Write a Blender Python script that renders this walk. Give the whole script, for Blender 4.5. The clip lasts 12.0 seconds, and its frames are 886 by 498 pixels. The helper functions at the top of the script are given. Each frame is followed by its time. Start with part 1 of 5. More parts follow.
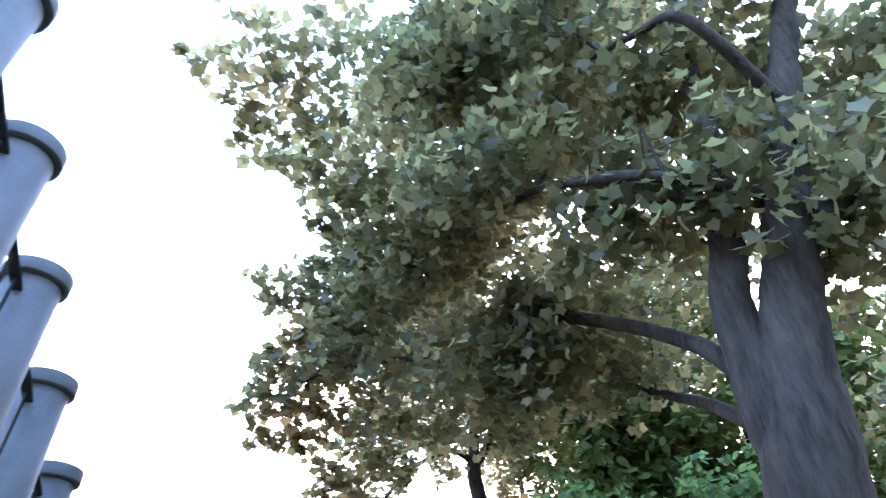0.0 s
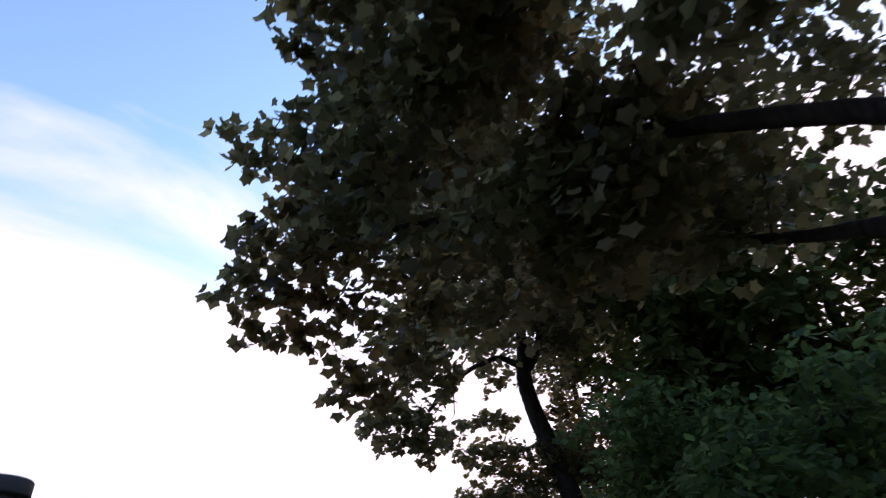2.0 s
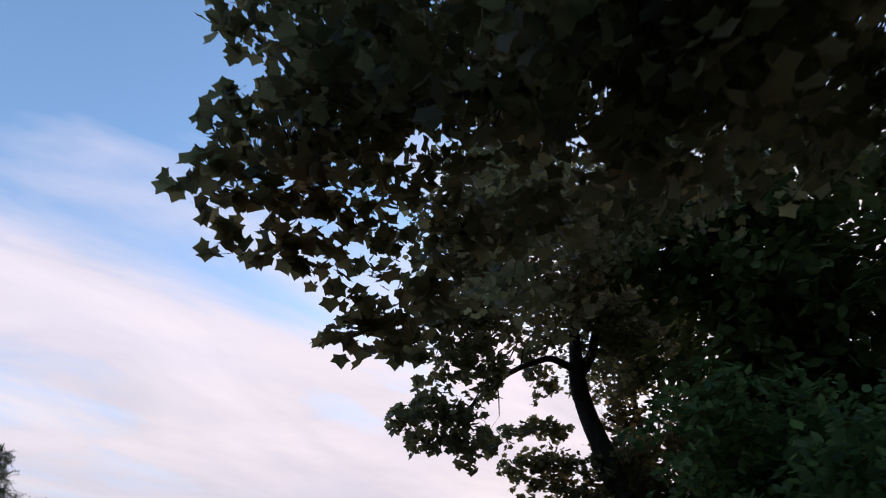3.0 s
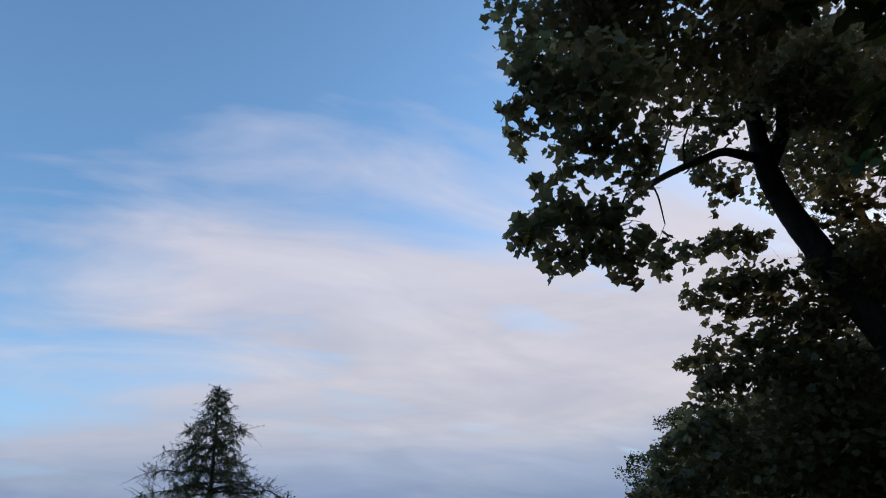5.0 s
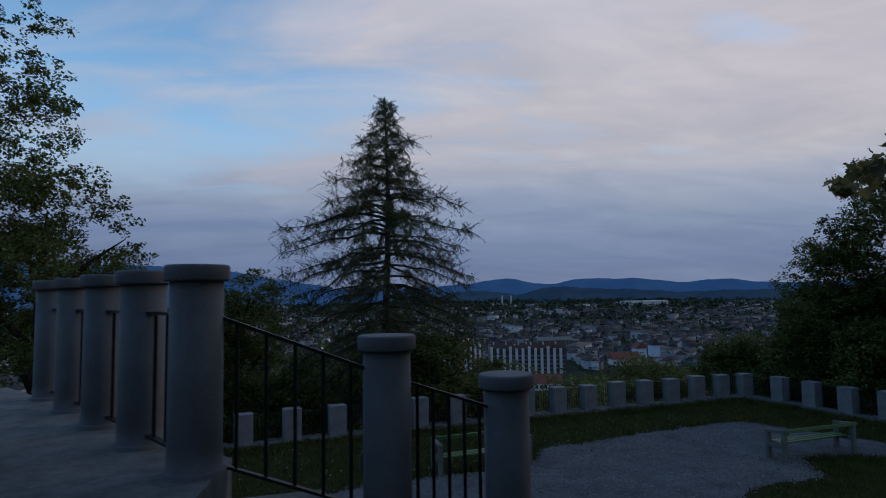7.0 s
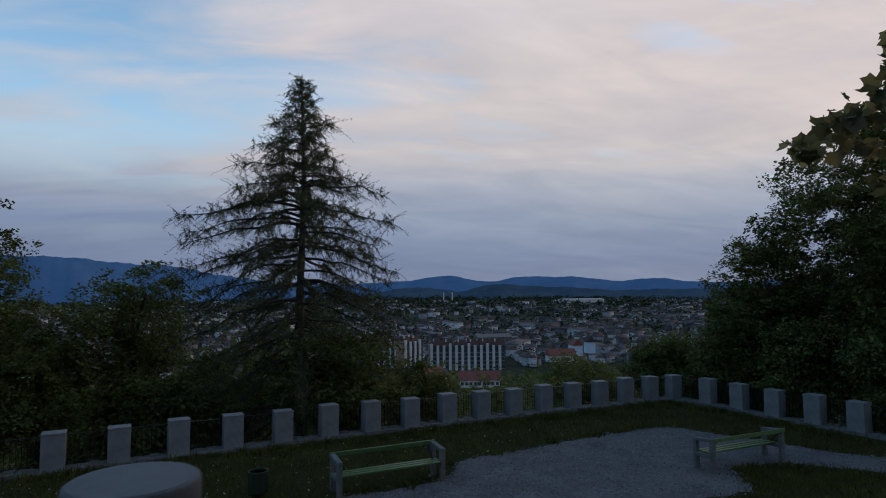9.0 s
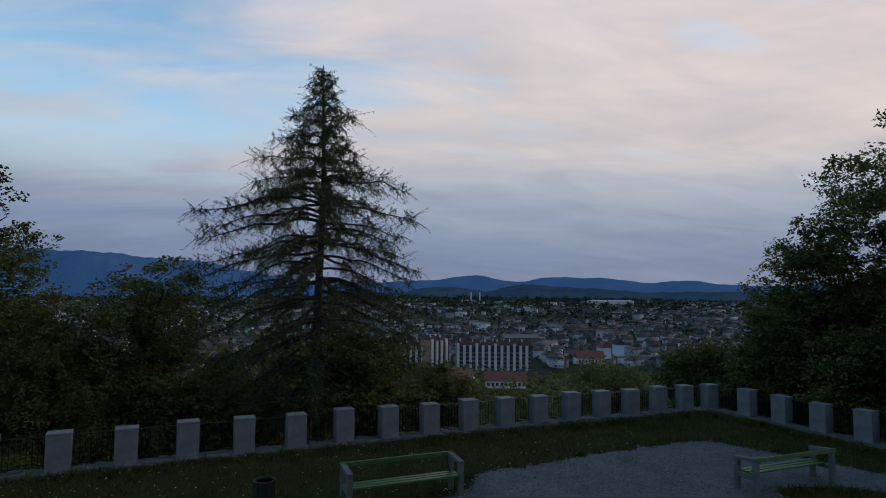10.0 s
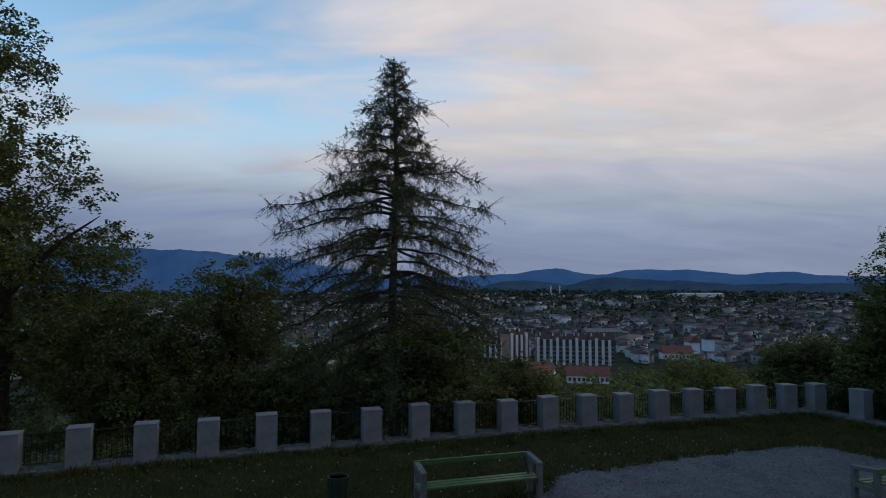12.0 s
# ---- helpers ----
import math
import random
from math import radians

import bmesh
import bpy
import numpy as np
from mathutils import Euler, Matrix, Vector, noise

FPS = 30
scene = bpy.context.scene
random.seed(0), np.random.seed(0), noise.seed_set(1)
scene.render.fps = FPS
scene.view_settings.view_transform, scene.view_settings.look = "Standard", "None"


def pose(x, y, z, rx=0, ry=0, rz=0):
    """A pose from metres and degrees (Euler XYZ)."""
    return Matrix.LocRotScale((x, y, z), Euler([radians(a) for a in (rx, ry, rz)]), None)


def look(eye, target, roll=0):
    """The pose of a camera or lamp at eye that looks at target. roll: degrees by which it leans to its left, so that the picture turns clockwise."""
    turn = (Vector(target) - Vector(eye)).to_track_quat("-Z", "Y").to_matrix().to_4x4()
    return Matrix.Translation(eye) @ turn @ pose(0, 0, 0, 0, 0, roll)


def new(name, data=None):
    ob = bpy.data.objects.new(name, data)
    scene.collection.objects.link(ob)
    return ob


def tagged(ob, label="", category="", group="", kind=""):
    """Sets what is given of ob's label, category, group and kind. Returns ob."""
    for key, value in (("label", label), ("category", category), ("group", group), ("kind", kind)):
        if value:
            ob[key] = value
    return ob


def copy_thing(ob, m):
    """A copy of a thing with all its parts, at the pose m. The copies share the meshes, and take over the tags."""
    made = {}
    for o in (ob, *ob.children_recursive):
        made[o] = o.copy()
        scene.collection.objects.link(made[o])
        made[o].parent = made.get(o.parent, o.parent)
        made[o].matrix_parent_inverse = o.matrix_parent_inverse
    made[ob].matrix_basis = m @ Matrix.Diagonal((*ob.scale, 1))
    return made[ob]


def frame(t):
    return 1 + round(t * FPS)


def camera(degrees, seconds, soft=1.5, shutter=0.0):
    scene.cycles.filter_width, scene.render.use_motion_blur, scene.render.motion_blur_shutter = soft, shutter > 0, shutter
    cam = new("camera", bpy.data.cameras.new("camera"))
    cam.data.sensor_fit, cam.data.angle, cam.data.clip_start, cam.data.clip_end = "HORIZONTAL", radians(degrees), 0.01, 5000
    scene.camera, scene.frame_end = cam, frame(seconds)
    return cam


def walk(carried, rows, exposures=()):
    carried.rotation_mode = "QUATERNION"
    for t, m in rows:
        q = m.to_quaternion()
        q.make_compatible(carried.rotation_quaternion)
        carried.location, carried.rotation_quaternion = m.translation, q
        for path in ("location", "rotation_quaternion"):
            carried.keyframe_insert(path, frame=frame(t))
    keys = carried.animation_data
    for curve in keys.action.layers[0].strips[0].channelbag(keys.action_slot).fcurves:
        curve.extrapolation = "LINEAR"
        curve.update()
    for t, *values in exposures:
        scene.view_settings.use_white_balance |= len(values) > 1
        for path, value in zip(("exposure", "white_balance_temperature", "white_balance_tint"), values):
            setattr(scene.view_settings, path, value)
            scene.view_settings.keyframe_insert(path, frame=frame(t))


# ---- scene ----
cam = camera(72.0, 12.0, soft=1.0, shutter=0.3)
PATH = [
    (0, (-4.529, -7.646, 4.276), (-3.364, -6.668, 5.575), -2.4),
    (0.5, (-4.327, -7.489, 4.355), (-3.009, -6.658, 5.610), -6.8),
    (1, (-4.123, -7.345, 4.424), (-2.730, -6.587, 5.644), -4.7),
    (1.5, (-3.887, -7.159, 4.510), (-2.576, -6.193, 5.671), -9.8),
    (2, (-3.591, -6.820, 4.581), (-2.406, -5.652, 5.691), -4.3),
    (2.5, (-3.208, -6.481, 4.546), (-2.101, -5.245, 5.662), 0.7),
    (3, (-2.805, -6.068, 4.553), (-1.771, -4.833, 5.740), -0.7),
    (3.5, (-2.365, -5.640, 4.563), (-1.431, -4.363, 5.786), -3.0),
    (3.7, (-2.220, -5.459, 4.611), (-1.369, -4.052, 5.749), -1.5),
    (5.3, (-1.116, -4.313, 4.457), (-0.459, -2.681, 5.409), -4.3),
    (5.5, (-0.996, -4.089, 4.432), (-0.331, -2.445, 5.356), -4.5),
    (5.9, (-0.723, -3.793, 4.475), (-0.387, -1.981, 5.251), -0.5),
    (6, (-0.634, -3.63, 4.448), (-0.345, -1.802, 5.205), -1.5),
    (6.2, (-0.474, -3.347, 4.45), (-0.278, -1.492, 5.169), 0.3),
    (6.5, (-0.359, -3.042, 4.419), (-0.242, -1.082, 4.799), -0.4),
    (7, (-0.046, -2.726, 4.326), (0.062, -0.734, 4.471), -0.8),
    (7.3, (0.12, -2.501, 4.277), (0.221, -0.508, 4.4), -0.1),
    (7.5, (0.243, -2.347, 4.309), (0.352, -0.352, 4.399), 0.6),
    (7.7, (0.325, -2.191, 4.306), (0.486, -0.199, 4.376), -0.1),
    (9.3, (0.97, -0.857, 4.328), (1.269, 1.115, 4.467), -0.2),
    (9.5, (1.033, -0.659, 4.327), (1.255, 1.327, 4.388), -0.1),
    (10, (1.144, -0.268, 4.363), (1.348, 1.717, 4.493), 0.6),
    (10.5, (1.179, 0.007, 4.348), (1.382, 1.995, 4.43), 0.7),
    (11, (1.268, 0.156, 4.3), (1.321, 2.153, 4.385), 1.4),
    (11.5, (1.292, 0.276, 4.313), (1.284, 2.272, 4.437), -0.0),
    (12, (1.284, 0.326, 4.324), (1.233, 2.322, 4.433), 0.1),
]


# ---- light ----
EXPOSURES = [(0, 4.25, 6500, 18), (0.5, 3.5, 6600, 22), (1.0, 2.85, 6700, 26), (1.5, 1.95, 6900, 28), (2.0, 1.12, 7000, 26), (2.5, 0.7, 7000, 21), (3.0, 0.54, 6900, 16), (3.7, 0.38, 6700, 12),
             (5.5, -0.08, 5900, 6), (6.0, -0.32, 4850, 4), (6.5, -0.38, 5500, 6), (7.0, -0.12, 6600, 9), (7.7, 0.05, 7100, 10), (9.5, 0.14, 7500, 9), (12, 0.24, 7550, 9)]
walk(cam, [(t, look(eye, target, roll)) for t, eye, target, roll in PATH], EXPOSURES)

SUN_YAW = radians(74)          # clockwise from +y: the glow left by the sun after it has gone down behind the clouds
SUN_UP = radians(14)


def link(tree, a, b):
    tree.links.new(a, b)


def node(tree, kind, **values):
    n = tree.nodes.new(kind)
    for key, v in values.items():
        n.inputs[key.replace("_", " ")].default_value = v
    return n


def maths(tree, op, a, b=None, c=None):
    n = tree.nodes.new("ShaderNodeMath")
    n.operation = op
    for i, v in enumerate((a, b, c)):
        if v is None:
            continue
        if isinstance(v, (int, float)):
            n.inputs[i].default_value = v
        else:
            link(tree, v, n.inputs[i])
    return n.outputs[0]


def ramp(tree, fac, stops):
    n = tree.nodes.new("ShaderNodeValToRGB")
    els = n.color_ramp.elements
    while len(els) < len(stops):
        els.new(0.5)
    for e, (p, c) in zip(els, stops):
        e.position = p
        e.color = (*c, 1) if len(c) == 3 else c
    link(tree, fac, n.inputs[0])
    return n.outputs[0]


def mix(tree, fac, a, b, kind="MIX"):
    n = tree.nodes.new("ShaderNodeMixRGB")
    n.blend_type = kind
    for i, v in enumerate((fac, a, b)):
        if isinstance(v, (int, float)):
            n.inputs[i].default_value = v
        elif isinstance(v, tuple):
            n.inputs[i].default_value = (*v, 1)
        else:
            link(tree, v, n.inputs[i])
    return n.outputs[0]


def make_world():
    w = bpy.data.worlds.new("evening_sky")
    w.use_nodes = True
    scene.world = w
    t = w.node_tree
    t.nodes.clear()
    out = t.nodes.new("ShaderNodeOutputWorld")
    sky = t.nodes.new("ShaderNodeTexSky")
    sky.sky_type = "NISHITA"
    sky.sun_disc = False
    sky.sun_elevation = SUN_UP
    sky.sun_rotation = SUN_YAW
    sky.air_density, sky.dust_density, sky.ozone_density = 1.0, 0.6, 3.0
    clear = node(t, "ShaderNodeBackground", Strength=0.165)
    link(t, mix(t, 1.0, sky.outputs[0], (1.5, 1.60, 1.60), "MULTIPLY"), clear.inputs[0])
    co = t.nodes.new("ShaderNodeTexCoord")
    sep = t.nodes.new("ShaderNodeSeparateXYZ")
    link(t, co.outputs["Generated"], sep.inputs[0])
    x, y, z = sep.outputs
    up = maths(t, "MAXIMUM", z, 0.0)
    lift = maths(t, "ADD", up, 0.26)
    com = t.nodes.new("ShaderNodeCombineXYZ")
    link(t, maths(t, "DIVIDE", x, lift), com.inputs[0])
    link(t, maths(t, "DIVIDE", y, lift), com.inputs[1])
    mp = t.nodes.new("ShaderNodeMapping")
    mp.inputs["Rotation"].default_value = (0, 0, radians(-24))
    mp.inputs["Scale"].default_value = (0.55, 1.25, 1)
    mp.inputs["Location"].default_value = (0.35, 0.9, 0)
    link(t, com.outputs[0], mp.inputs[0])
    big = node(t, "ShaderNodeTexNoise", Scale=0.9, Detail=5.0, Roughness=0.52, Distortion=0.35)
    fine = node(t, "ShaderNodeTexNoise", Scale=3.2, Detail=6.0, Roughness=0.55, Distortion=0.6)
    link(t, mp.outputs[0], big.inputs["Vector"])
    link(t, mp.outputs[0], fine.inputs["Vector"])
    # towards the glow the cloud is thicker and lighter
    sx, sy = math.sin(SUN_YAW), math.cos(SUN_YAW)
    glow = maths(t, "ADD", maths(t, "MULTIPLY", x, sx), maths(t, "MULTIPLY", y, sy))
    cover = maths(t, "ADD", maths(t, "ADD", maths(t, "MULTIPLY", big.outputs[0], 0.62), maths(t, "MULTIPLY", fine.outputs[0], 0.38)),
                  maths(t, "MULTIPLY", glow, 0.10))
    cover = maths(t, "ADD", cover, maths(t, "MULTIPLY", maths(t, "SUBTRACT", 0.30, up), 0.45))
    drift = t.nodes.new("ShaderNodeMapping")
    drift.inputs["Rotation"].default_value = (0, 0, radians(28))
    drift.inputs["Scale"].default_value = (0.5, 2.1, 1)
    link(t, com.outputs[0], drift.inputs[0])
    wisp = node(t, "ShaderNodeTexNoise", Scale=1.5, Detail=6.0, Roughness=0.5, Distortion=0.5)
    link(t, drift.outputs[0], wisp.inputs["Vector"])
    high = ramp(t, up, [(0.22, (0, 0, 0)), (0.36, (1, 1, 1))])
    cover = maths(t, "ADD", cover, maths(t, "MULTIPLY", maths(t, "SUBTRACT", maths(t, "MULTIPLY", wisp.outputs[0], 0.66), 0.31), high))
    cover = maths(t, "ADD", cover, maths(t, "MULTIPLY", maths(t, "MULTIPLY", glow, 0.16), high))
    veil = ramp(t, cover, [(0.385, (0, 0, 0)), (0.61, (1, 1, 1))])
    low = ramp(t, up, [(0.14, (1, 1, 1)), (0.27, (0, 0, 0))])
    veil = maths(t, "MAXIMUM", veil, low)
    tone = ramp(t, up, [(0.0, (0.19, 0.25, 0.39)), (0.05, (0.18, 0.25, 0.41)), (0.11, (0.225, 0.31, 0.475)), (0.17, (0.36, 0.43, 0.565)), (0.22, (0.52, 0.54, 0.61)),
                        (0.30, (0.58, 0.585, 0.65)), (0.5, (0.565, 0.585, 0.685)), (1.0, (0.56, 0.60, 0.74))])
    side = maths(t, "MULTIPLY_ADD", glow, 0.5, 0.5)
    light = ramp(t, side, [(0.0, (0.46, 0.48, 0.54)), (0.18, (0.58, 0.60, 0.66)), (0.40, (0.86, 0.87, 0.92)), (0.75, (0.97, 0.96, 0.98)), (1.0, (1.15, 1.06, 1.02))])
    colour = mix(t, 1.0, tone, light, "MULTIPLY")
    patch = ramp(t, fine.outputs[0], [(0.3, (0.86, 0.87, 0.90)), (0.7, (1.10, 1.07, 1.06))])
    colour = mix(t, 1.0, colour, patch, "MULTIPLY")
    # long level streaks in the low cloud
    flat = t.nodes.new("ShaderNodeMapping")
    flat.inputs["Scale"].default_value = (1.5, 1.5, 9)
    link(t, co.outputs["Generated"], flat.inputs[0])
    streak = node(t, "ShaderNodeTexNoise", Scale=1.0, Detail=5.0, Roughness=0.5, Distortion=1.0)
    link(t, flat.outputs[0], streak.inputs["Vector"])
    band = ramp(t, streak.outputs[0], [(0.34, (0.86, 0.89, 0.95)), (0.5, (1.0, 1.0, 1.0)), (0.66, (1.15, 1.11, 1.04))])
    near = ramp(t, up, [(0.03, (0, 0, 0)), (0.10, (1, 1, 1)), (0.30, (0.9, 0.9, 0.9)), (0.5, (0.25, 0.25, 0.25))])
    colour = mix(t, 1.0, colour, mix(t, near, (1.0, 1.0, 1.0), band), "MULTIPLY")
    cloud = node(t, "ShaderNodeBackground", Strength=1.0)
    link(t, colour, cloud.inputs[0])
    ms = t.nodes.new("ShaderNodeMixShader")
    link(t, veil, ms.inputs[0])
    link(t, clear.outputs[0], ms.inputs[1])
    link(t, cloud.outputs[0], ms.inputs[2])
    link(t, ms.outputs[0], out.inputs[0])


make_world()
sun = new("sun", bpy.data.lights.new("sun", "SUN"))
sun.data.energy, sun.data.angle, sun.data.color = 0.5, radians(25), (1.0, 0.9, 0.82)
sun.matrix_world = look((0, 0, 60), (-60 * math.sin(SUN_YAW), -60 * math.cos(SUN_YAW), 60 - 60 * math.tan(radians(14))))


# ---- materials ----
def material(name, dark, light, scale=6.0, rough=0.85, bump=0.2, fine=60.0, metal=0.0, vary=0.0, translucent=0.0, stain=None, island=False, drawn=1.0, gloss=0.5):
    """A surface in two tones: broad stains, fine grain, relief, and some change from piece to piece."""
    m = bpy.data.materials.new(name)
    m.use_nodes = True
    t = m.node_tree
    b = t.nodes["Principled BSDF"]
    b.inputs["Roughness"].default_value = rough
    b.inputs["Metallic"].default_value = metal
    b.inputs["Specular IOR Level"].default_value = gloss
    co = t.nodes.new("ShaderNodeTexCoord")
    n1 = node(t, "ShaderNodeTexNoise", Scale=scale, Detail=4.0, Roughness=0.6)
    n2 = node(t, "ShaderNodeTexNoise", Scale=fine, Detail=3.0, Roughness=0.6)
    where = co.outputs["Object"]
    if drawn != 1.0:
        mp = t.nodes.new("ShaderNodeMapping")
        mp.inputs["Scale"].default_value = (1, 1, drawn)
        link(t, where, mp.inputs[0])
        where = mp.outputs[0]
    link(t, where, n1.inputs["Vector"])
    link(t, where, n2.inputs["Vector"])
    both = maths(t, "ADD", maths(t, "MULTIPLY", n1.outputs[0], 0.65), maths(t, "MULTIPLY", n2.outputs[0], 0.35))
    col = ramp(t, both, [(0.36, dark), (0.64, light)])
    if stain:
        n3 = node(t, "ShaderNodeTexNoise", Scale=scale * 0.35, Detail=6.0, Roughness=0.7, Distortion=1.0)
        link(t, co.outputs["Object"], n3.inputs["Vector"])
        col = mix(t, ramp(t, n3.outputs[0], [(0.5, (0, 0, 0)), (0.68, (0.8, 0.8, 0.8))]), col, stain)
    if vary or island:
        if island:
            r = t.nodes.new("ShaderNodeNewGeometry").outputs["Random Per Island"]
        else:
            r = t.nodes.new("ShaderNodeObjectInfo").outputs["Random"]
        hs = t.nodes.new("ShaderNodeHueSaturation")
        link(t, maths(t, "MULTIPLY_ADD", r, 2 * vary, 1 - vary), hs.inputs["Value"])
        link(t, maths(t, "MULTIPLY_ADD", r, -0.06 * vary, 0.5 + 0.03 * vary), hs.inputs["Hue"])
        link(t, col, hs.inputs["Color"])
        col = hs.outputs[0]
    link(t, col, b.inputs["Base Color"])
    if bump:
        bp = node(t, "ShaderNodeBump", Strength=bump, Distance=0.02)
        link(t, both, bp.inputs["Height"])
        link(t, bp.outputs[0], b.inputs["Normal"])
    if translucent:
        tr = t.nodes.new("ShaderNodeBsdfTranslucent")
        link(t, mix(t, 1.0, col, (1.75, 1.65, 1.35), "MULTIPLY"), tr.inputs[0])      # light that comes through a leaf is stronger and yellower
        ms = t.nodes.new("ShaderNodeMixShader")
        ms.inputs[0].default_value = translucent
        link(t, b.outputs[0], ms.inputs[1])
        link(t, tr.outputs[0], ms.inputs[2])
        link(t, ms.outputs[0], t.nodes["Material Output"].inputs[0])
    return m


M_CONCRETE = material("cast_concrete", (0.125, 0.125, 0.13), (0.195, 0.195, 0.2), 3.0, 0.85, 0.3, 70, stain=(0.115, 0.115, 0.105))
M_PIPE = material("smooth_concrete", (0.088, 0.09, 0.096), (0.138, 0.14, 0.148), 4.0, 0.75, 0.15, 90, stain=(0.13, 0.13, 0.13))
M_STONE = material("rough_stone", (0.08, 0.079, 0.075), (0.18, 0.175, 0.165), 7.0, 0.95, 0.6, 45, vary=0.25)
M_WALL = material("weathered_plaster", (0.22, 0.21, 0.19), (0.36, 0.34, 0.31), 2.2, 0.95, 0.4, 35, stain=(0.13, 0.13, 0.11))
M_IRON = material("black_iron", (0.012, 0.013, 0.014), (0.03, 0.03, 0.032), 12, 0.5, 0.1, 90, metal=0.6)
M_GRASS_SOIL = material("lawn_soil", (0.018, 0.02, 0.006), (0.038, 0.042, 0.012), 0.8, 1.0, 0.5, 22, stain=(0.035, 0.032, 0.014), gloss=0.1)
M_GRASS = material("grass_blades", (0.034, 0.039, 0.009), (0.074, 0.074, 0.018), 1.0, 0.8, 0, 9, vary=0.4, translucent=0.2, island=True, gloss=0.12)
M_GRAVEL = material("grey_gravel", (0.056, 0.055, 0.058), (0.135, 0.132, 0.137), 1.1, 0.98, 0.9, 14, stain=(0.13, 0.122, 0.11), gloss=0.15)
M_PEBBLE = material("pebbles", (0.055, 0.055, 0.058), (0.16, 0.157, 0.16), 8, 0.9, 0.1, 50, vary=0.35, island=True, gloss=0.2)
M_FLOWER = material("white_petals", (0.55, 0.55, 0.5), (0.75, 0.75, 0.7), 20, 0.7, 0, 60)
M_BARK = material("maple_bark", (0.025, 0.018, 0.014), (0.072, 0.053, 0.042), 13.0, 0.95, 1.0, 48, drawn=0.2, gloss=0.2)
M_BARK_DARK = material("larch_bark", (0.02, 0.017, 0.015), (0.055, 0.043, 0.035), 10.0, 0.95, 0.9, 34, drawn=0.35)
M_MAPLE = material("maple_leaf", (0.09, 0.094, 0.05), (0.195, 0.172, 0.085), 1.1, 0.5, 0.05, 8, vary=0.45, translucent=0.6, island=True, stain=(0.18, 0.115, 0.05), gloss=0.5)
M_MAPLE_ONE = material("maple_leaf_single", (0.09, 0.094, 0.05), (0.195, 0.172, 0.085), 1.1, 0.5, 0.05, 8, vary=0.45, translucent=0.6, stain=(0.18, 0.115, 0.05), gloss=0.5)
M_GREEN = material("bush_leaf", (0.045, 0.082, 0.03), (0.10, 0.16, 0.055), 0.9, 0.6, 0.05, 8, vary=0.4, translucent=0.55, island=True, gloss=0.25)
M_DULL = material("hillside_leaf", (0.054, 0.068, 0.022), (0.118, 0.135, 0.045), 0.4, 0.75, 0, 5, vary=0.4, translucent=0.3, island=True, gloss=0.1)
M_TOWN_TREE = material("valley_leaf", (0.028, 0.042, 0.026), (0.055, 0.072, 0.042), 0.02, 0.9, 0, 0.2, vary=0.35, island=True, gloss=0.05)
M_NEEDLE = material("larch_needle", (0.036, 0.052, 0.02), (0.08, 0.10, 0.038), 0.6, 0.7, 0, 6, vary=0.4, translucent=0.2, island=True, gloss=0.2)
M_BENCH = material("green_bench_paint", (0.032, 0.085, 0.024), (0.06, 0.14, 0.042), 6, 0.45, 0.1, 60, stain=(0.11, 0.15, 0.08))
M_BIN = material("green_bin_paint", (0.009, 0.022, 0.011), (0.016, 0.034, 0.018), 9, 0.5, 0.1, 60)
M_FAR = material("valley_ground", (0.016, 0.028, 0.018), (0.035, 0.045, 0.032), 0.006, 1.0, 0, 0.05, stain=(0.05, 0.055, 0.05), gloss=0.05)
# aerial haze over the hills is put into these two base colours
M_HAZE_RIDGE = material("hazed_ridge", (0.052, 0.125, 0.235), (0.075, 0.155, 0.275), 0.004, 1.0, 0, 0.02, gloss=0.0)
M_HAZE_NEAR = material("hazed_wooded_ridge", (0.034, 0.062, 0.09), (0.05, 0.085, 0.12), 0.006, 1.0, 0, 0.03, gloss=0.0)
M_HOUSE = material("town_walls", (0.09, 0.098, 0.11), (0.40, 0.40, 0.42), 0.012, 0.9, 0, 0.4, vary=0.75, island=True, gloss=0.1)
M_ROOF = material("town_roofs", (0.04, 0.037, 0.04), (0.10, 0.08, 0.078), 0.03, 0.9, 0, 0.3, vary=0.5, island=True, gloss=0.1)
M_RED = material("red_tiles", (0.125, 0.038, 0.03), (0.19, 0.058, 0.045), 0.4, 0.85, 0.2, 3)
M_TILE = material("brown_tiles", (0.05, 0.03, 0.026), (0.085, 0.046, 0.038), 0.3, 0.9, 0.1, 3, gloss=0.2)
M_WHITE = material("pale_render", (0.40, 0.40, 0.41), (0.52, 0.52, 0.53), 0.3, 0.85, 0, 3)
M_BLUE = material("pale_blue_render", (0.35, 0.45, 0.55), (0.45, 0.55, 0.65), 0.3, 0.85, 0, 3)
M_BRICK = material("red_brick_front", (0.24, 0.13, 0.09), (0.36, 0.2, 0.14), 0.4, 0.9, 0, 3)
M_BALCONY = material("balcony_fronts", (0.10, 0.10, 0.11), (0.17, 0.165, 0.17), 0.4, 0.8, 0, 3, vary=0.3)
M_OLD = material("weathered_bench_concrete", (0.08, 0.082, 0.082), (0.15, 0.15, 0.146), 5.0, 0.9, 0.4, 40, stain=(0.08, 0.09, 0.07))
M_GLASS = material("dark_glazing", (0.03, 0.035, 0.045), (0.06, 0.065, 0.08), 0.5, 0.25, 0, 3)


# ---- mesh helpers ----
def part(name, bm, mat, parent=None, label="", smooth=False):
    me = bpy.data.meshes.new(name)
    bm.to_mesh(me)
    bm.free()
    return hold(name, me, mat, parent, label, smooth)


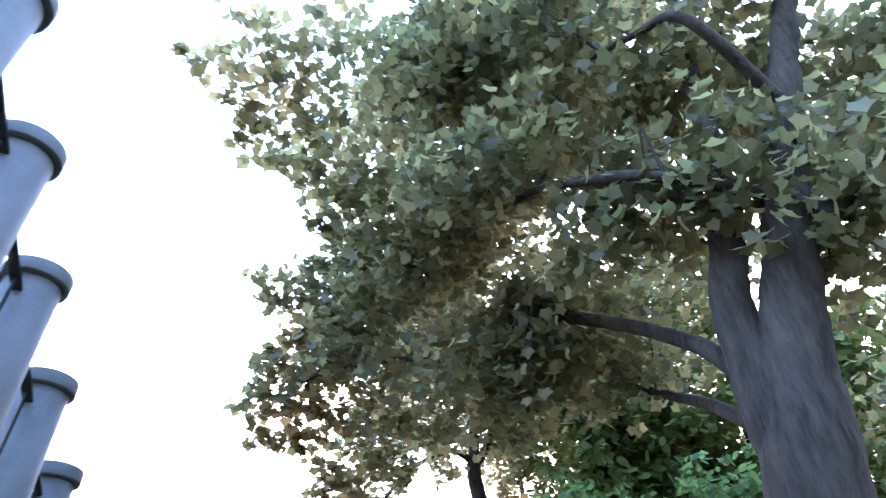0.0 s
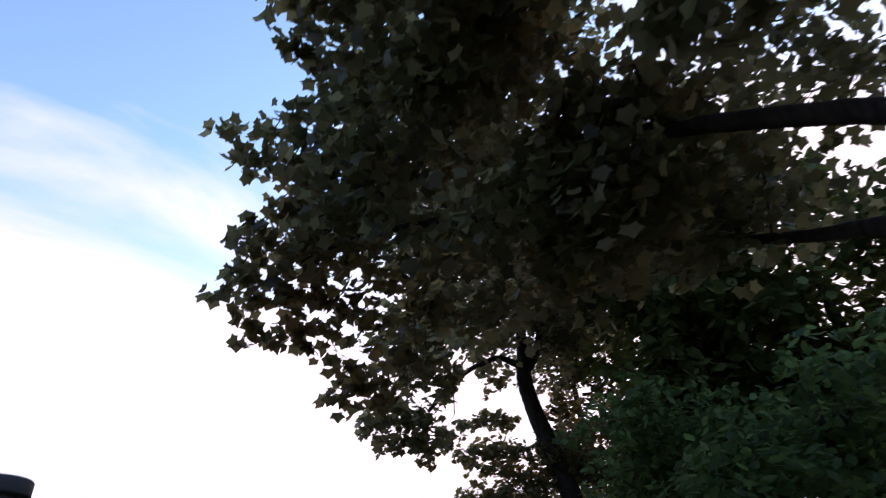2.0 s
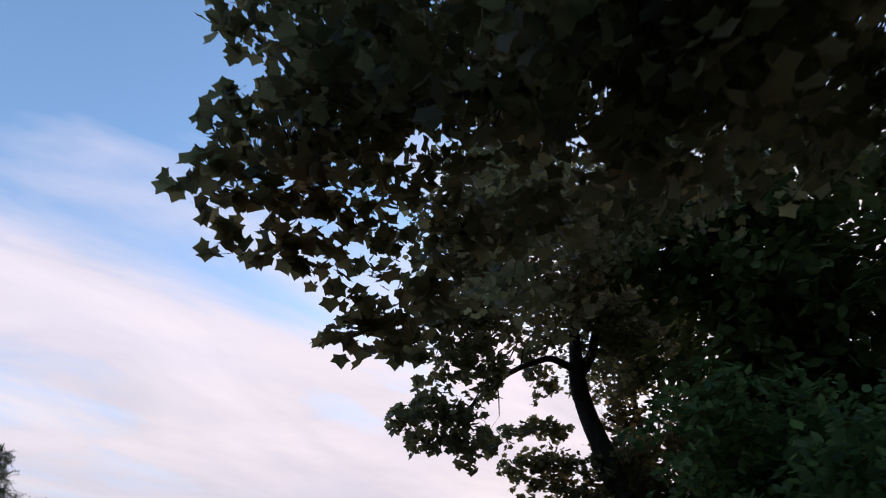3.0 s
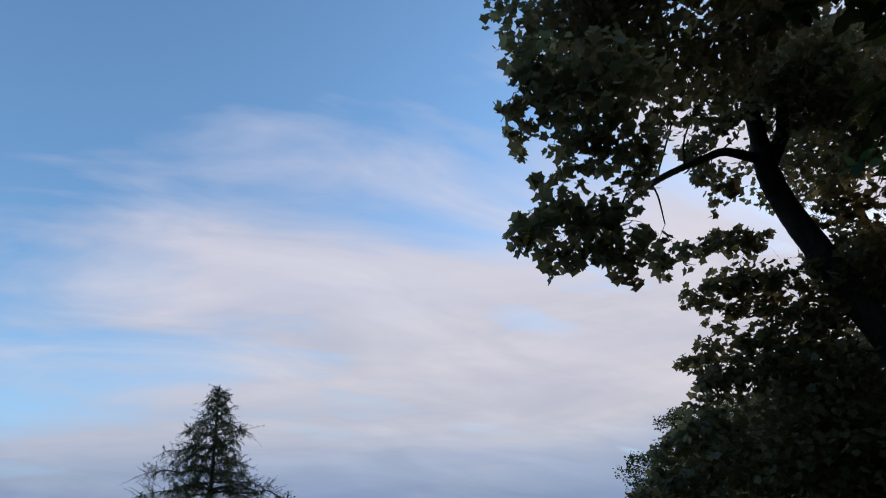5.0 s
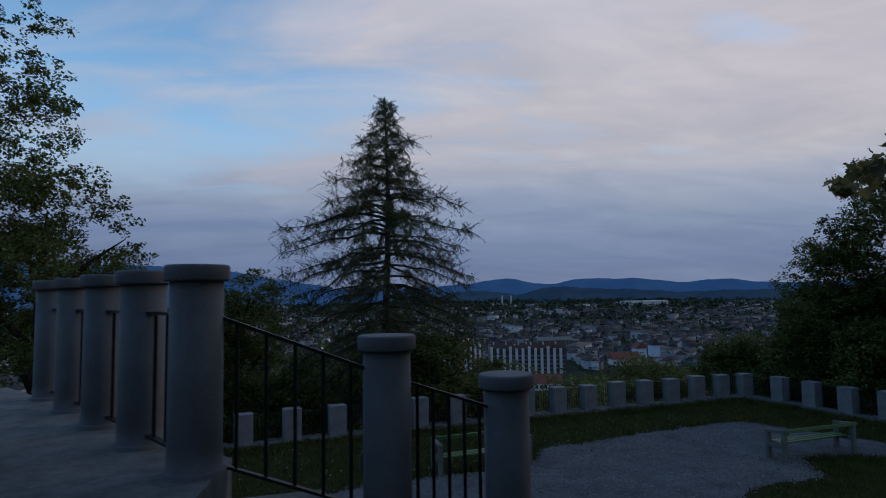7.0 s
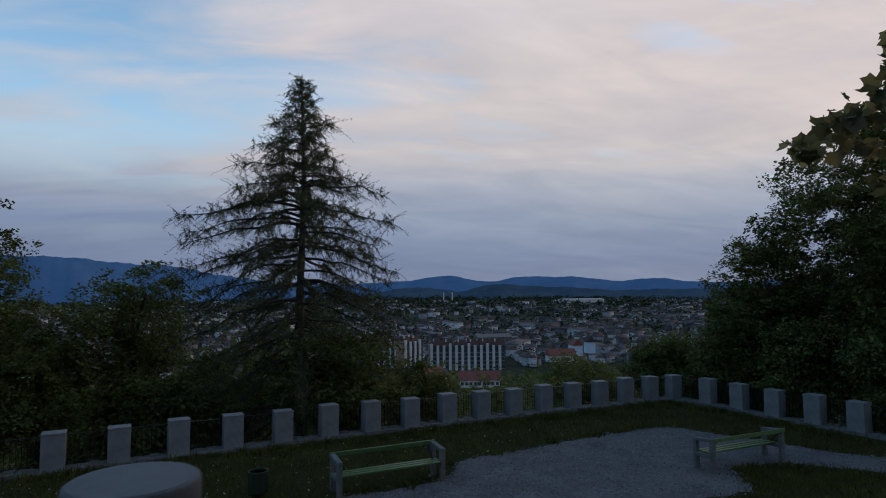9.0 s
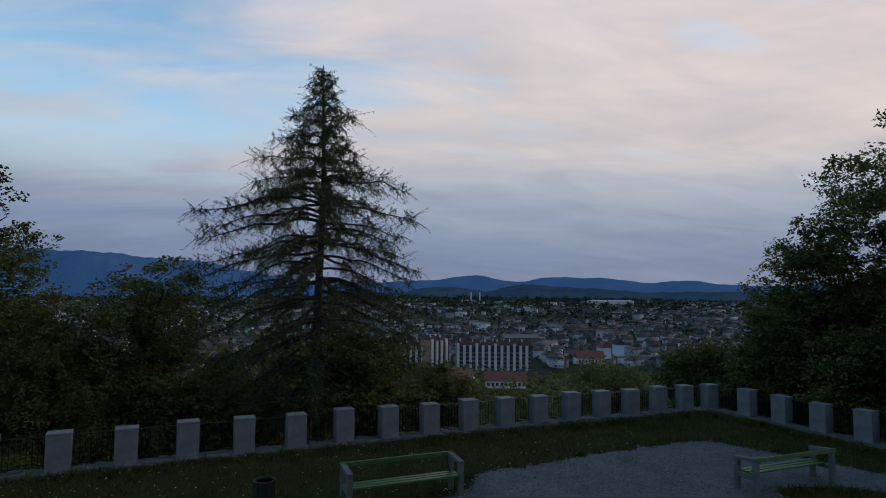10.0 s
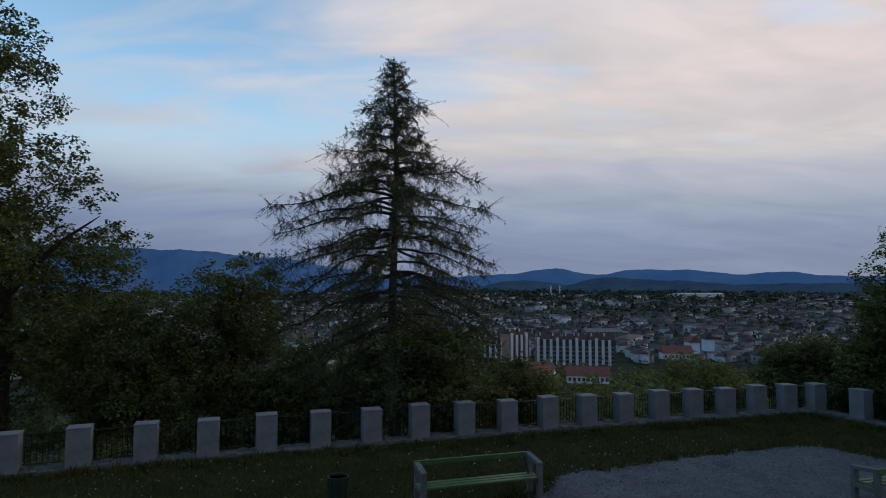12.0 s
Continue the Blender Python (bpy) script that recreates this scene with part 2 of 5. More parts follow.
def hold(name, me, mat, parent=None, label="", smooth=False):
    if not me.materials:
        me.materials.append(mat)
    if smooth:
        me.polygons.foreach_set("use_smooth", [True] * len(me.polygons))
    ob = new(name, me)
    ob.parent = parent
    if label:
        tagged(ob, label)
    return ob


def arrays(name, verts, faces, mat, parent=None, label="", smooth=False):
    """A mesh from arrays: verts (n, 3), faces (m, k) all of the same size."""
    me = bpy.data.meshes.new(name)
    v, f = np.asarray(verts, np.float32), np.asarray(faces, np.int32)
    me.vertices.add(len(v))
    me.vertices.foreach_set("co", v.ravel())
    me.loops.add(f.size)
    me.loops.foreach_set("vertex_index", f.ravel())
    me.polygons.add(len(f))
    me.polygons.foreach_set("loop_start", np.arange(0, f.size, f.shape[1], dtype=np.int32))
    me.update(calc_edges=True)
    return hold(name, me, mat, parent, label, smooth)


def thing(name, m, label, category, group="", kind=""):
    ob = new(name)
    ob.matrix_basis = m
    ob.empty_display_size = 0.1
    return tagged(ob, label, category, group, kind)


def box(bm, size, at=(0, 0, 0), turn=(0, 0, 0), bevel=0.0):
    r = bmesh.ops.create_cube(bm, size=1)
    vs = r["verts"]
    bmesh.ops.scale(bm, vec=size, verts=vs)
    if bevel:
        es = list({e for v in vs for e in v.link_edges})
        q = bmesh.ops.bevel(bm, geom=es, offset=bevel, segments=2, affect="EDGES", profile=0.6)
        vs = list({v for f in q["faces"] for v in f.verts} | {v for v in vs if v.is_valid})
    bmesh.ops.transform(bm, matrix=pose(*at, *turn), verts=vs)
    return vs


def boxed(size, at=(0, 0, 0), turn=(0, 0, 0), bevel=0.0):
    bm = bmesh.new()
    box(bm, size, at, turn, bevel)
    return bm


def turned(profile, sides=28):
    """A lathe shape from (radius, height) pairs."""
    bm = bmesh.new()
    rings = []
    for r, z in profile:
        rings.append([bm.verts.new((r * math.cos(2 * math.pi * k / sides), r * math.sin(2 * math.pi * k / sides), z)) for k in range(sides)])
    for a, b in zip(rings, rings[1:]):
        for k in range(sides):
            bm.faces.new((a[k], a[(k + 1) % sides], b[(k + 1) % sides], b[k]))
    bm.faces.new(rings[-1])
    bm.faces.new(rings[0][::-1])
    return bm


def rod(bm, a, b, r, sides=6):
    a, b = Vector(a), Vector(b)
    m = Matrix.Translation((a + b) / 2) @ (b - a).to_track_quat("Z", "Y").to_matrix().to_4x4()
    bmesh.ops.create_cone(bm, cap_ends=True, segments=sides, radius1=r, radius2=r, depth=(b - a).length, matrix=m)


def bar(bm, a, b, w, h):
    """A flat bar from a to b."""
    a, b = Vector(a), Vector(b)
    d = b - a
    m = Matrix.Translation((a + b) / 2) @ d.to_track_quat("X", "Z").to_matrix().to_4x4() @ Matrix.Diagonal((d.length, w, h, 1))
    bmesh.ops.create_cube(bm, size=1, matrix=m)


def smooth_line(points, steps=5):
    """Points along a soft curve through the given ones (with radius as fourth value)."""
    p = np.array(points, float)
    p = np.vstack([2 * p[0] - p[1], p, 2 * p[-1] - p[-2]])
    out = []
    for i in range(1, len(p) - 2):
        for s in np.linspace(0, 1, steps, endpoint=False):
            a, b, c, d = p[i - 1:i + 3]
            out.append(0.5 * (2 * b + (c - a) * s + (2 * a - 5 * b + 4 * c - d) * s * s + (3 * b - a - 3 * c + d) * s ** 3))
    out.append(p[-2])
    return np.array(out)


def tubes(lines, sides=7, rough=0.0, rng=None):
    """Tapered tubes along lines of (x, y, z, radius): verts and quads."""
    V, F, base = [], [], 0
    ang = np.linspace(0, 2 * np.pi, sides, endpoint=False)
    for ln in lines:
        ln = np.asarray(ln, float)
        d = np.gradient(ln[:, :3], axis=0)
        d /= np.linalg.norm(d, axis=1, keepdims=True) + 1e-9
        ref = np.where(np.abs(d[:, 2:3]) > 0.9, np.array([[1.0, 0, 0]]), np.array([[0, 0, 1.0]]))
        u = np.cross(d, ref)
        u /= np.linalg.norm(u, axis=1, keepdims=True) + 1e-9
        w = np.cross(d, u)
        rad = ln[:, 3][:, None] * np.ones((1, sides))
        if rough and rng is not None:
            rad = rad * (1 + rough * rng.standard_normal(rad.shape))
        ring = ln[:, None, :3] + rad[..., None] * (np.cos(ang)[None, :, None] * u[:, None] + np.sin(ang)[None, :, None] * w[:, None])
        n = len(ln)
        V.append(ring.reshape(-1, 3))
        i, k = np.meshgrid(np.arange(n - 1), np.arange(sides), indexing="ij")
        a = base + i * sides + k
        b = base + i * sides + (k + 1) % sides
        F.append(np.stack([a, b, b + sides, a + sides], -1).reshape(-1, 4))
        base += n * sides
    return np.vstack(V), np.vstack(F)


# leaf outlines: x across, y along, z curl
def palmate():
    half = [(0.0, 0.0), (0.44, -0.10), (0.46, 0.15), (0.72, 0.44), (0.38, 0.60), (0.0, 1.05)]
    pts = half + [(-x, y) for x, y in half[-2:0:-1]]
    v = [(x, y, -0.28 * (x * x + (y - 0.34) ** 2)) for x, y in pts]
    return np.array(v), np.array([(0, k, k + 1) for k in range(1, len(pts) - 1)])


def oval():
    v = [(0, 0, 0), (0.28, 0.35, -0.05), (0.2, 0.75, -0.08), (0, 1, -0.16), (-0.2, 0.75, -0.08), (-0.28, 0.35, -0.05)]
    return np.array(v), np.array([(0, 1, 5), (1, 2, 4), (1, 4, 5), (2, 3, 4)])


def lozenge():
    v = [(0, 0, 0), (0.33, 0.5, -0.06), (0, 1, -0.14), (-0.33, 0.45, -0.06)]
    return np.array(v), np.array([(0, 1, 2), (0, 2, 3)])


def blade():
    v = [(-0.09, 0, 0), (0.09, 0, 0), (0.0, 1, -0.05)]
    return np.array(v), np.array([(0, 1, 2)])


def scatter(shape, places, sizes, rng, droop=0.7, spread=1.0):
    """One leaf shape laid at many places, hanging outward and down."""
    v, f = shape
    n = len(places)
    yaw = rng.uniform(0, 2 * np.pi, n)
    tip = np.clip(rng.normal(-droop, 0.45 * spread, n), -1.5, 0.9)
    roll = rng.normal(0, 0.55 * spread, n)
    cy, sy, cp, sp, cr, sr = np.cos(yaw), np.sin(yaw), np.cos(tip), np.sin(tip), np.cos(roll), np.sin(roll)
    along = np.stack([cy * cp, sy * cp, sp], -1)
    side = np.stack([-sy, cy, np.zeros(n)], -1)
    nor = np.cross(side, along) * -1
    s2 = side * cr[:, None] + nor * sr[:, None]
    n2 = np.cross(s2, along)
    pts = (places[:, None] + sizes[:, None, None] * (v[None, :, 0:1] * s2[:, None] + v[None, :, 1:2] * along[:, None] + v[None, :, 2:3] * n2[:, None]))
    faces = (f[None] + (np.arange(n) * len(v))[:, None, None]).reshape(-1, f.shape[1])
    return pts.reshape(-1, 3), faces


def in_clumps(clumps, per, rng, shell=0.45, bunched=7, loose=0.13):
    """Leaf places in ellipsoids (x, y, z, rx, ry, rz), denser to their skin, in bunches."""
    out = []
    for c in clumps:
        n = max(4, int(per * (c[3] * c[4] + c[4] * c[5] + c[3] * c[5]) / 3))
        bunch = max(3, n // bunched)
        d = rng.standard_normal((bunch, 3))
        d /= np.linalg.norm(d, axis=1, keepdims=True)
        r = shell + (1.12 - shell) * rng.random((bunch, 1)) ** 0.7
        hub = d * r
        pick = rng.integers(0, bunch, n)
        p = hub[pick] + rng.normal(0, loose, (n, 3))
        p *= np.minimum(1, 1.22 / np.linalg.norm(p, axis=1, keepdims=True))
        out.append(np.array(c[:3]) + p * np.array(c[3:6]))
    return np.vstack(out)


# ---- ground ----
def inside(x, y):
    """How far a place lies outside the terrace's edge; negative on the terrace."""
    a = (x - 13.3) * -0.3106 + (y - 21.45) * 0.9505
    b = (x - 15.4) * 0.93 + (y - 15.4) * 0.3676
    return np.maximum(a, b) - 0.55


def edge_y(x):
    """The brink of the upper path above the terrace."""
    s = np.clip((x - 0.7) / 1.2, 0, 1)
    return (0.05 + 0.243 * (x + 0.95)) * (1 - s) + s * 1.05


def ground_z(x, y):
    d = inside(x, y)
    upper = 2.86 + np.clip(-0.033 * (y - 1.0), 0, 0.32) - np.clip(-(y + 5.5) * 0.13, 0, 0.29) + np.clip(-(y + 11) * 0.35, 0, 30) + np.clip((x - 6) * 0.05, 0, 2)
    z = np.where(y < edge_y(x), upper, 0.0)
    far = np.hypot(x, y)
    fall = -np.minimum(d, 40) * 0.55 - np.clip(d - 40, 0, 150) * 0.25
    plain = -59 + 15 * np.clip((far - 500) / 3500, 0, 1)
    z = np.where(d > 0, np.maximum(fall, plain), z)
    behind = y < -30
    z = np.where(behind, np.maximum(upper, 0) * 1.0, z)
    return z


def build_ground():
    fine = np.arange(-24, 30.01, 0.4)
    grow = 30 * 1.13 ** np.arange(1, 42)
    xs = np.concatenate([-(grow - 6)[::-1], fine, grow])
    grow2 = 30 * 1.13 ** np.arange(1, 41)
    ys = np.concatenate([np.array([-1500, -600, -250, -120, -70, -45, -32]), np.arange(-24, 30.01, 0.4), grow2])
    X, Y = np.meshgrid(xs, ys, indexing="ij")
    Z = ground_z(X, Y)
    rng = np.random.default_rng(3)
    far = inside(X, Y) > 60
    Z = Z + np.where(far, rng.normal(0, 0.6, Z.shape), 0) + np.where(inside(X, Y) > 2, rng.normal(0, 0.12, Z.shape), rng.normal(0, 0.008, Z.shape))
    nx, ny = X.shape
    i, k = np.meshgrid(np.arange(nx - 1), np.arange(ny - 1), indexing="ij")
    a = i * ny + k
    F = np.stack([a, a + ny, a + ny + 1, a + 1], -1).reshape(-1, 4)
    ob = arrays("ground", np.stack([X, Y, Z], -1).reshape(-1, 3), F, M_GRASS_SOIL, smooth=True)
    ob.data.materials.append(M_FAR)
    cx, cy = (X[:-1, :-1] + X[1:, 1:]) / 2, (Y[:-1, :-1] + Y[1:, 1:]) / 2
    ob.data.polygons.foreach_set("material_index", (inside(cx, cy) > 60).astype(np.int32).ravel())
    return tagged(ob, "grassy ground of the terrace and wooded hillside falling to the valley", "ground", kind="structure")


build_ground()


def soft_polygon(points, rng, wob=0.10, steps=6):
    ln = smooth_line([(*p, 0, 0) for p in points + points[:1]], steps)[:-1, :2]
    return ln + rng.normal(0, wob, ln.shape)


def sheet(name, ring, z, mat, label, category):
    bm = bmesh.new()
    vs = [bm.verts.new((x, y, z)) for x, y in ring]
    f = bm.faces.new(vs)
    if f.normal.z < 0:
        f.normal_flip()
    bmesh.ops.triangulate(bm, faces=[f])
    ob = part(name, bm, mat)
    return tagged(ob, label, category, kind="structure")


rng = np.random.default_rng(11)
GRAVEL = [(-3.2, 10.2), (-1.3, 11.3), (0.0, 11.8), (0.9, 12.1), (2.2, 12.5), (3.1, 13.1), (3.5, 14.1), (4.5, 14.7), (5.6, 15.1), (7.1, 15.8),
          (9.0, 16.5), (10.5, 16.9), (11.4, 16.1), (12.1, 15.1), (13.6, 13.3), (15.0, 12.2), (14.0, 11.5), (12.5, 12.1), (11.5, 12.75), (10.1, 12.75),
          (9.6, 11.8), (9.2, 11.0), (7.0, 10.2), (6.0, 7.0), (3.0, 5.6), (-2.0, 6.2)]
ring = soft_polygon(GRAVEL, rng, 0.05)
sheet("gravel_path", ring, 0.022, M_GRAVEL, "worn grey gravel path across the terrace lawn", "path")


def inside_ring(px, py, ring):
    hit = np.zeros(px.shape, bool)
    for (x0, y0), (x1, y1) in zip(ring, np.roll(ring, -1, 0)):
        cross = (y0 > py) != (y1 > py)
        hit ^= cross & (px < (x1 - x0) * (py - y0) / (y1 - y0 + 1e-12) + x0)
    return hit


def build_pebbles():
    rng = np.random.default_rng(5)
    p = rng.uniform((-3, 9.5), (15, 17), (30000, 2))
    q = p + rng.normal(0, 0.14, p.shape)
    p = p[inside_ring(q[:, 0], q[:, 1], ring)]
    n = len(p)
    s = rng.uniform(0.012, 0.04, n)
    v = np.array([(1, 0, 0), (0, 1, 0), (-1, 0, 0), (0, -1, 0), (0, 0, 0.7)])
    f = np.array([(0, 1, 4), (1, 2, 4), (2, 3, 4), (3, 0, 4)])
    q = np.concatenate([p, np.full((n, 1), 0.020)], 1)
    jit = rng.uniform(0.6, 1.3, (n, 5, 3))
    V = q[:, None] + s[:, None, None] * v[None] * jit
    F = (f[None] + (np.arange(n) * 5)[:, None, None]).reshape(-1, 3)
    tagged(arrays("gravel_stones", V.reshape(-1, 3), F, M_PEBBLE), "loose grey gravel stones on the path", "gravel", kind="stuff")


build_pebbles()


def build_grass():
    rng = np.random.default_rng(6)
    p = np.concatenate([rng.uniform((-9, 11), (15.5, 22), (190000, 2)), rng.uniform((7, 8.5), (15, 13), (30000, 2))])
    q = p + rng.normal(0, 0.16, p.shape)
    keep = ~inside_ring(q[:, 0], q[:, 1], ring) & (inside(p[:, 0], p[:, 1]) < -0.75)
    keep |= inside_ring(p[:, 0], p[:, 1], ring) & (rng.random(len(p)) < 0.012)
    p = p[keep]
    q = np.concatenate([p, np.zeros((len(p), 1))], 1)
    tuft = rng.uniform(0.5, 1.2, len(p))
    V, F = scatter(blade(), q, rng.uniform(0.05, 0.13, len(q)) * tuft, rng, droop=-1.1, spread=0.6)
    tagged(arrays("lawn_grass", V, F, M_GRASS), "short dark green lawn grass", "grass", kind="stuff")
    # longer tufts and weeds that the mower leaves by the footing and the gravel's edge
    hubs = rng.uniform((-9, 12), (15, 21.5), (2600, 2))
    d = inside(hubs[:, 0], hubs[:, 1])
    rim = np.array([np.abs(np.hypot(*(ring - h).T)).min() for h in hubs])
    hubs = hubs[((d > -1.5) & (d < -0.8)) | ((rim < 0.45) & (d < -1.2) & ~inside_ring(hubs[:, 0], hubs[:, 1], ring) & (rng.random(len(hubs)) < 0.6))]
    p = np.repeat(hubs, 26, 0) + rng.normal(0, 0.075, (26 * len(hubs), 2))
    tall = np.repeat(rng.uniform(0.7, 1.5, len(hubs)), 26)
    V, F = scatter(blade(), np.concatenate([p, np.zeros((len(p), 1))], 1), rng.uniform(0.10, 0.2, len(p)) * tall, rng, droop=-1.0, spread=0.8)
    tagged(arrays("grass_tufts", V, F, M_GRASS), "uneven longer grass tufts along the footing and path", "grass", kind="stuff")
    f = rng.uniform((-8, 11.5), (9, 18), (420, 2))
    f = f[~inside_ring(f[:, 0], f[:, 1], ring) & (inside(f[:, 0], f[:, 1]) < -0.9)]
    q = np.concatenate([f, rng.uniform(0.06, 0.14, (len(f), 1))], 1)
    V, F = scatter(oval(), np.repeat(q, 5, 0), np.full(5 * len(q), 0.021), rng, droop=0.1, spread=0.5)
    tagged(arrays("daisies", V, F, M_FLOWER), "tiny white wild flowers in the lawn", "flowers", kind="stuff")


build_grass()


# ---- parapet of the terrace ----
def merlon_at(i):
    return (-6.206 + 1.3083 * i - 0.005345 * i * i, 15.006 + 0.4986 * i - 0.005778 * i * i)


def merlon_pose(x, y, yaw):
    return pose(x, y, 0, 0, 0, yaw)


def make_merlon(m):
    ob = thing("merlon", m, "grey cast concrete block merlon standing on the terrace edge", "merlon", "merlons of the parapet")
    bm = boxed((0.51, 0.42, 0.90), (0, 0, 0.47), bevel=0.02)
    part("block", bm, M_CONCRETE, ob)
    bm = bmesh.new()
    vs = box(bm, (0.52, 0.43, 0.05), (0, 0, 0.945), bevel=0.012)
    for v in bm.verts:
        if v.co.z > 0.95:
            v.co.z += 0.012 * (1 - abs(v.co.x) / 0.27)
    part("cap", bm, M_CONCRETE, ob, "slightly domed concrete cap")
    return ob


spots = [(*merlon_at(i), math.degrees(math.atan2(0.4986 - 0.011556 * i, 1.3083 - 0.01069 * i))) for i in range(-5, 17)]
right = [(14.0, 20.15), (14.45, 18.95), (14.87, 17.68), (15.3, 16.4), (15.75, 15.2), (16.2, 14.0), (16.6, 12.8)]
spots += [(x, y, -69.0) for x, y in right]
first = make_merlon(merlon_pose(*spots[0]))
for k, s in enumerate(spots[1:]):
    copy_thing(first, merlon_pose(s[0], s[1], s[2] + ((k * 37) % 7 - 3) * 0.5) @ pose(0, 0, -0.02 * ((k * 13) % 3)))


def railing(a, b, height, low, bars, label, sink=0.0, z0=0.0, z1=0.0, group=""):
    """An iron railing between a and b (plan), foot heights z0 and z1."""
    a3, b3 = Vector((*a, z0)), Vector((*b, z1))
    mid = (a3 + b3) / 2
    ob = thing("iron_railing", Matrix.Translation(mid), label, "railing", group)
    for name, h, w, t in (("top_rail", height, 0.045, 0.014), ("bottom_rail", low, 0.035, 0.012)):
        bm = bmesh.new()
        bar(bm, a3 - mid + Vector((0, 0, h)), b3 - mid + Vector((0, 0, h)), w, t)
        part(name, bm, M_IRON, ob)
    for k in range(bars):
        p = a3.lerp(b3, (k + 0.5) / bars) - mid
        bm = bmesh.new()
        rod(bm, p + Vector((0, 0, low)), p + Vector((0, 0, height)), 0.009)
        part("baluster", bm, M_IRON, ob)
    return ob


for (xa, ya, ra), (xb, yb, rb) in zip(spots, spots[1:]):
    a, b = Vector((xa, ya, 0)), Vector((xb, yb, 0))
    back = Vector((-(b - a).y, (b - a).x, 0)).normalized() * 0.14
    d = (b - a).normalized() * 0.25
    railing((a + d + back)[:2], (b - d + back)[:2], 0.83, 0.16, 8, "thin black iron railing between two concrete merlons", group="railings of the parapet")


def build_kerb():
    """The low rough stone footing on which the merlons stand."""
    rng = np.random.default_rng(9)
    bm = bmesh.new()
    for (xa, ya, _), (xb, yb, _) in zip(spots, spots[1:]):
        a, b = Vector((xa, ya, 0)), Vector((xb, yb, 0))
        n = 4
        d = (b - a).normalized()
        vs = box(bm, ((b - a).length + 0.02, 0.5, 0.16), bevel=0.02)
        bmesh.ops.transform(bm, matrix=Matrix.Translation(((xa + xb) / 2, (ya + yb) / 2, rng.uniform(-0.012, 0.0))) @ pose(0, 0, 0, 0, 0, math.degrees(math.atan2(d.y, d.x))), verts=vs)
        for k in range(n):
            for side in (-0.16, 0.14):
                c = a.lerp(b, (k + 0.5 + rng.uniform(-0.14, 0.14)) / n)
                d = (b - a).normalized()
                c = c + Vector((-d.y, d.x, 0)) * side
                vs = box(bm, ((b - a).length / n * rng.uniform(0.6, 0.98), rng.uniform(0.18, 0.31), rng.uniform(0.05, 0.16)), bevel=0.022)
                bmesh.ops.transform(bm, matrix=Matrix.Translation((c.x, c.y, 0.035)) @ pose(0, 0, 0, rng.normal(0, 2), rng.normal(0, 2), math.degrees(math.atan2(d.y, d.x)) + rng.normal(0, 7)), verts=vs)
    tagged(part("parapet_footing", bm, M_STONE), "low footing of rough grey stones under the parapet", "footing", kind="structure")


build_kerb()


# ---- benches and bin ----
def make_bench(m, label):
    """Front along +y; two concrete end frames, three seat slats, one back rail."""
    ob = thing("bench", m, label, "bench", "benches on the terrace")
    for x in (-1.2, 1.2):
        bm = bmesh.new()
        box(bm, (0.11, 0.10, 0.70), (x, 0.24, 0.35), bevel=0.012)
        box(bm, (0.11, 0.10, 0.77), (x, -0.24, 0.385), bevel=0.012)
        box(bm, (0.115, 0.60, 0.075), (x, 0.0, 0.73), (-6, 0, 0), bevel=0.012)
        box(bm, (0.11, 0.40, 0.09), (x, 0.0, 0.37), bevel=0.012)
        part("end_frame", bm, M_OLD, ob, "grey cast concrete end frame")
    for y in (-0.06, 0.08, 0.22):
        part("seat_slat", boxed((2.34, 0.10, 0.035), (0, y, 0.435), bevel=0.008), M_BENCH, ob)
    part("back_rail", boxed((2.52, 0.04, 0.095), (0, -0.295, 0.765), (-8, 0, 0), bevel=0.01), M_BENCH, ob, "green painted back board")
    for x in (-1.08, 1.08):
        bm = bmesh.new()
        bar(bm, (x, -0.27, 0.72), (x, -0.02, 0.44), 0.04, 0.012)
        part("brace", bm, M_IRON, ob, "dark iron brace")
    return ob


def bench_pose(a, b, flip):
    """From the feet of the frames at its two ends."""
    c = (Vector(a) + Vector(b)) / 2
    d = Vector(b) - Vector(a)
    yaw = math.degrees(math.atan2(d.y, d.x))
    return pose(c.x, c.y, 0.0, 0, 0, yaw + (180 if flip else 0))


make_bench(bench_pose((0.50, 12.25), (2.88, 13.03), True), "green slatted bench with grey concrete ends at the gravel edge")
make_bench(bench_pose((9.15, 12.55), (11.48, 13.25), False), "green slatted bench with concrete ends on the gravel path")


def make_bin():
    ob = thing("litter_bin", pose(-1.07, 12.42, 0.0), "small dark green perforated metal litter bin on the lawn", "litter bin")
    drum = part("drum", turned([(0.15, 0.06), (0.19, 0.10), (0.20, 0.52), (0.185, 0.52), (0.17, 0.12)], 20), M_BIN, ob, smooth=False)
    part("rim", turned([(0.20, 0.50), (0.215, 0.51), (0.215, 0.54), (0.185, 0.54), (0.185, 0.50)], 20), M_BIN, drum)
    bm = bmesh.new()
    rod(bm, (0, 0.215, 0.0), (0, 0.215, 0.56), 0.02, 8)
    part("post", bm, M_IRON, ob)
    for k in range(12):
        a = 2 * math.pi * k / 12
        bm = bmesh.new()
        bar(bm, (0.2 * math.cos(a), 0.2 * math.sin(a), 0.11), (0.208 * math.cos(a), 0.208 * math.sin(a), 0.5), 0.02, 0.008)
        part("slat", bm, M_BIN, drum)


make_bin()


# ---- landing, steps and the columned balustrade ----


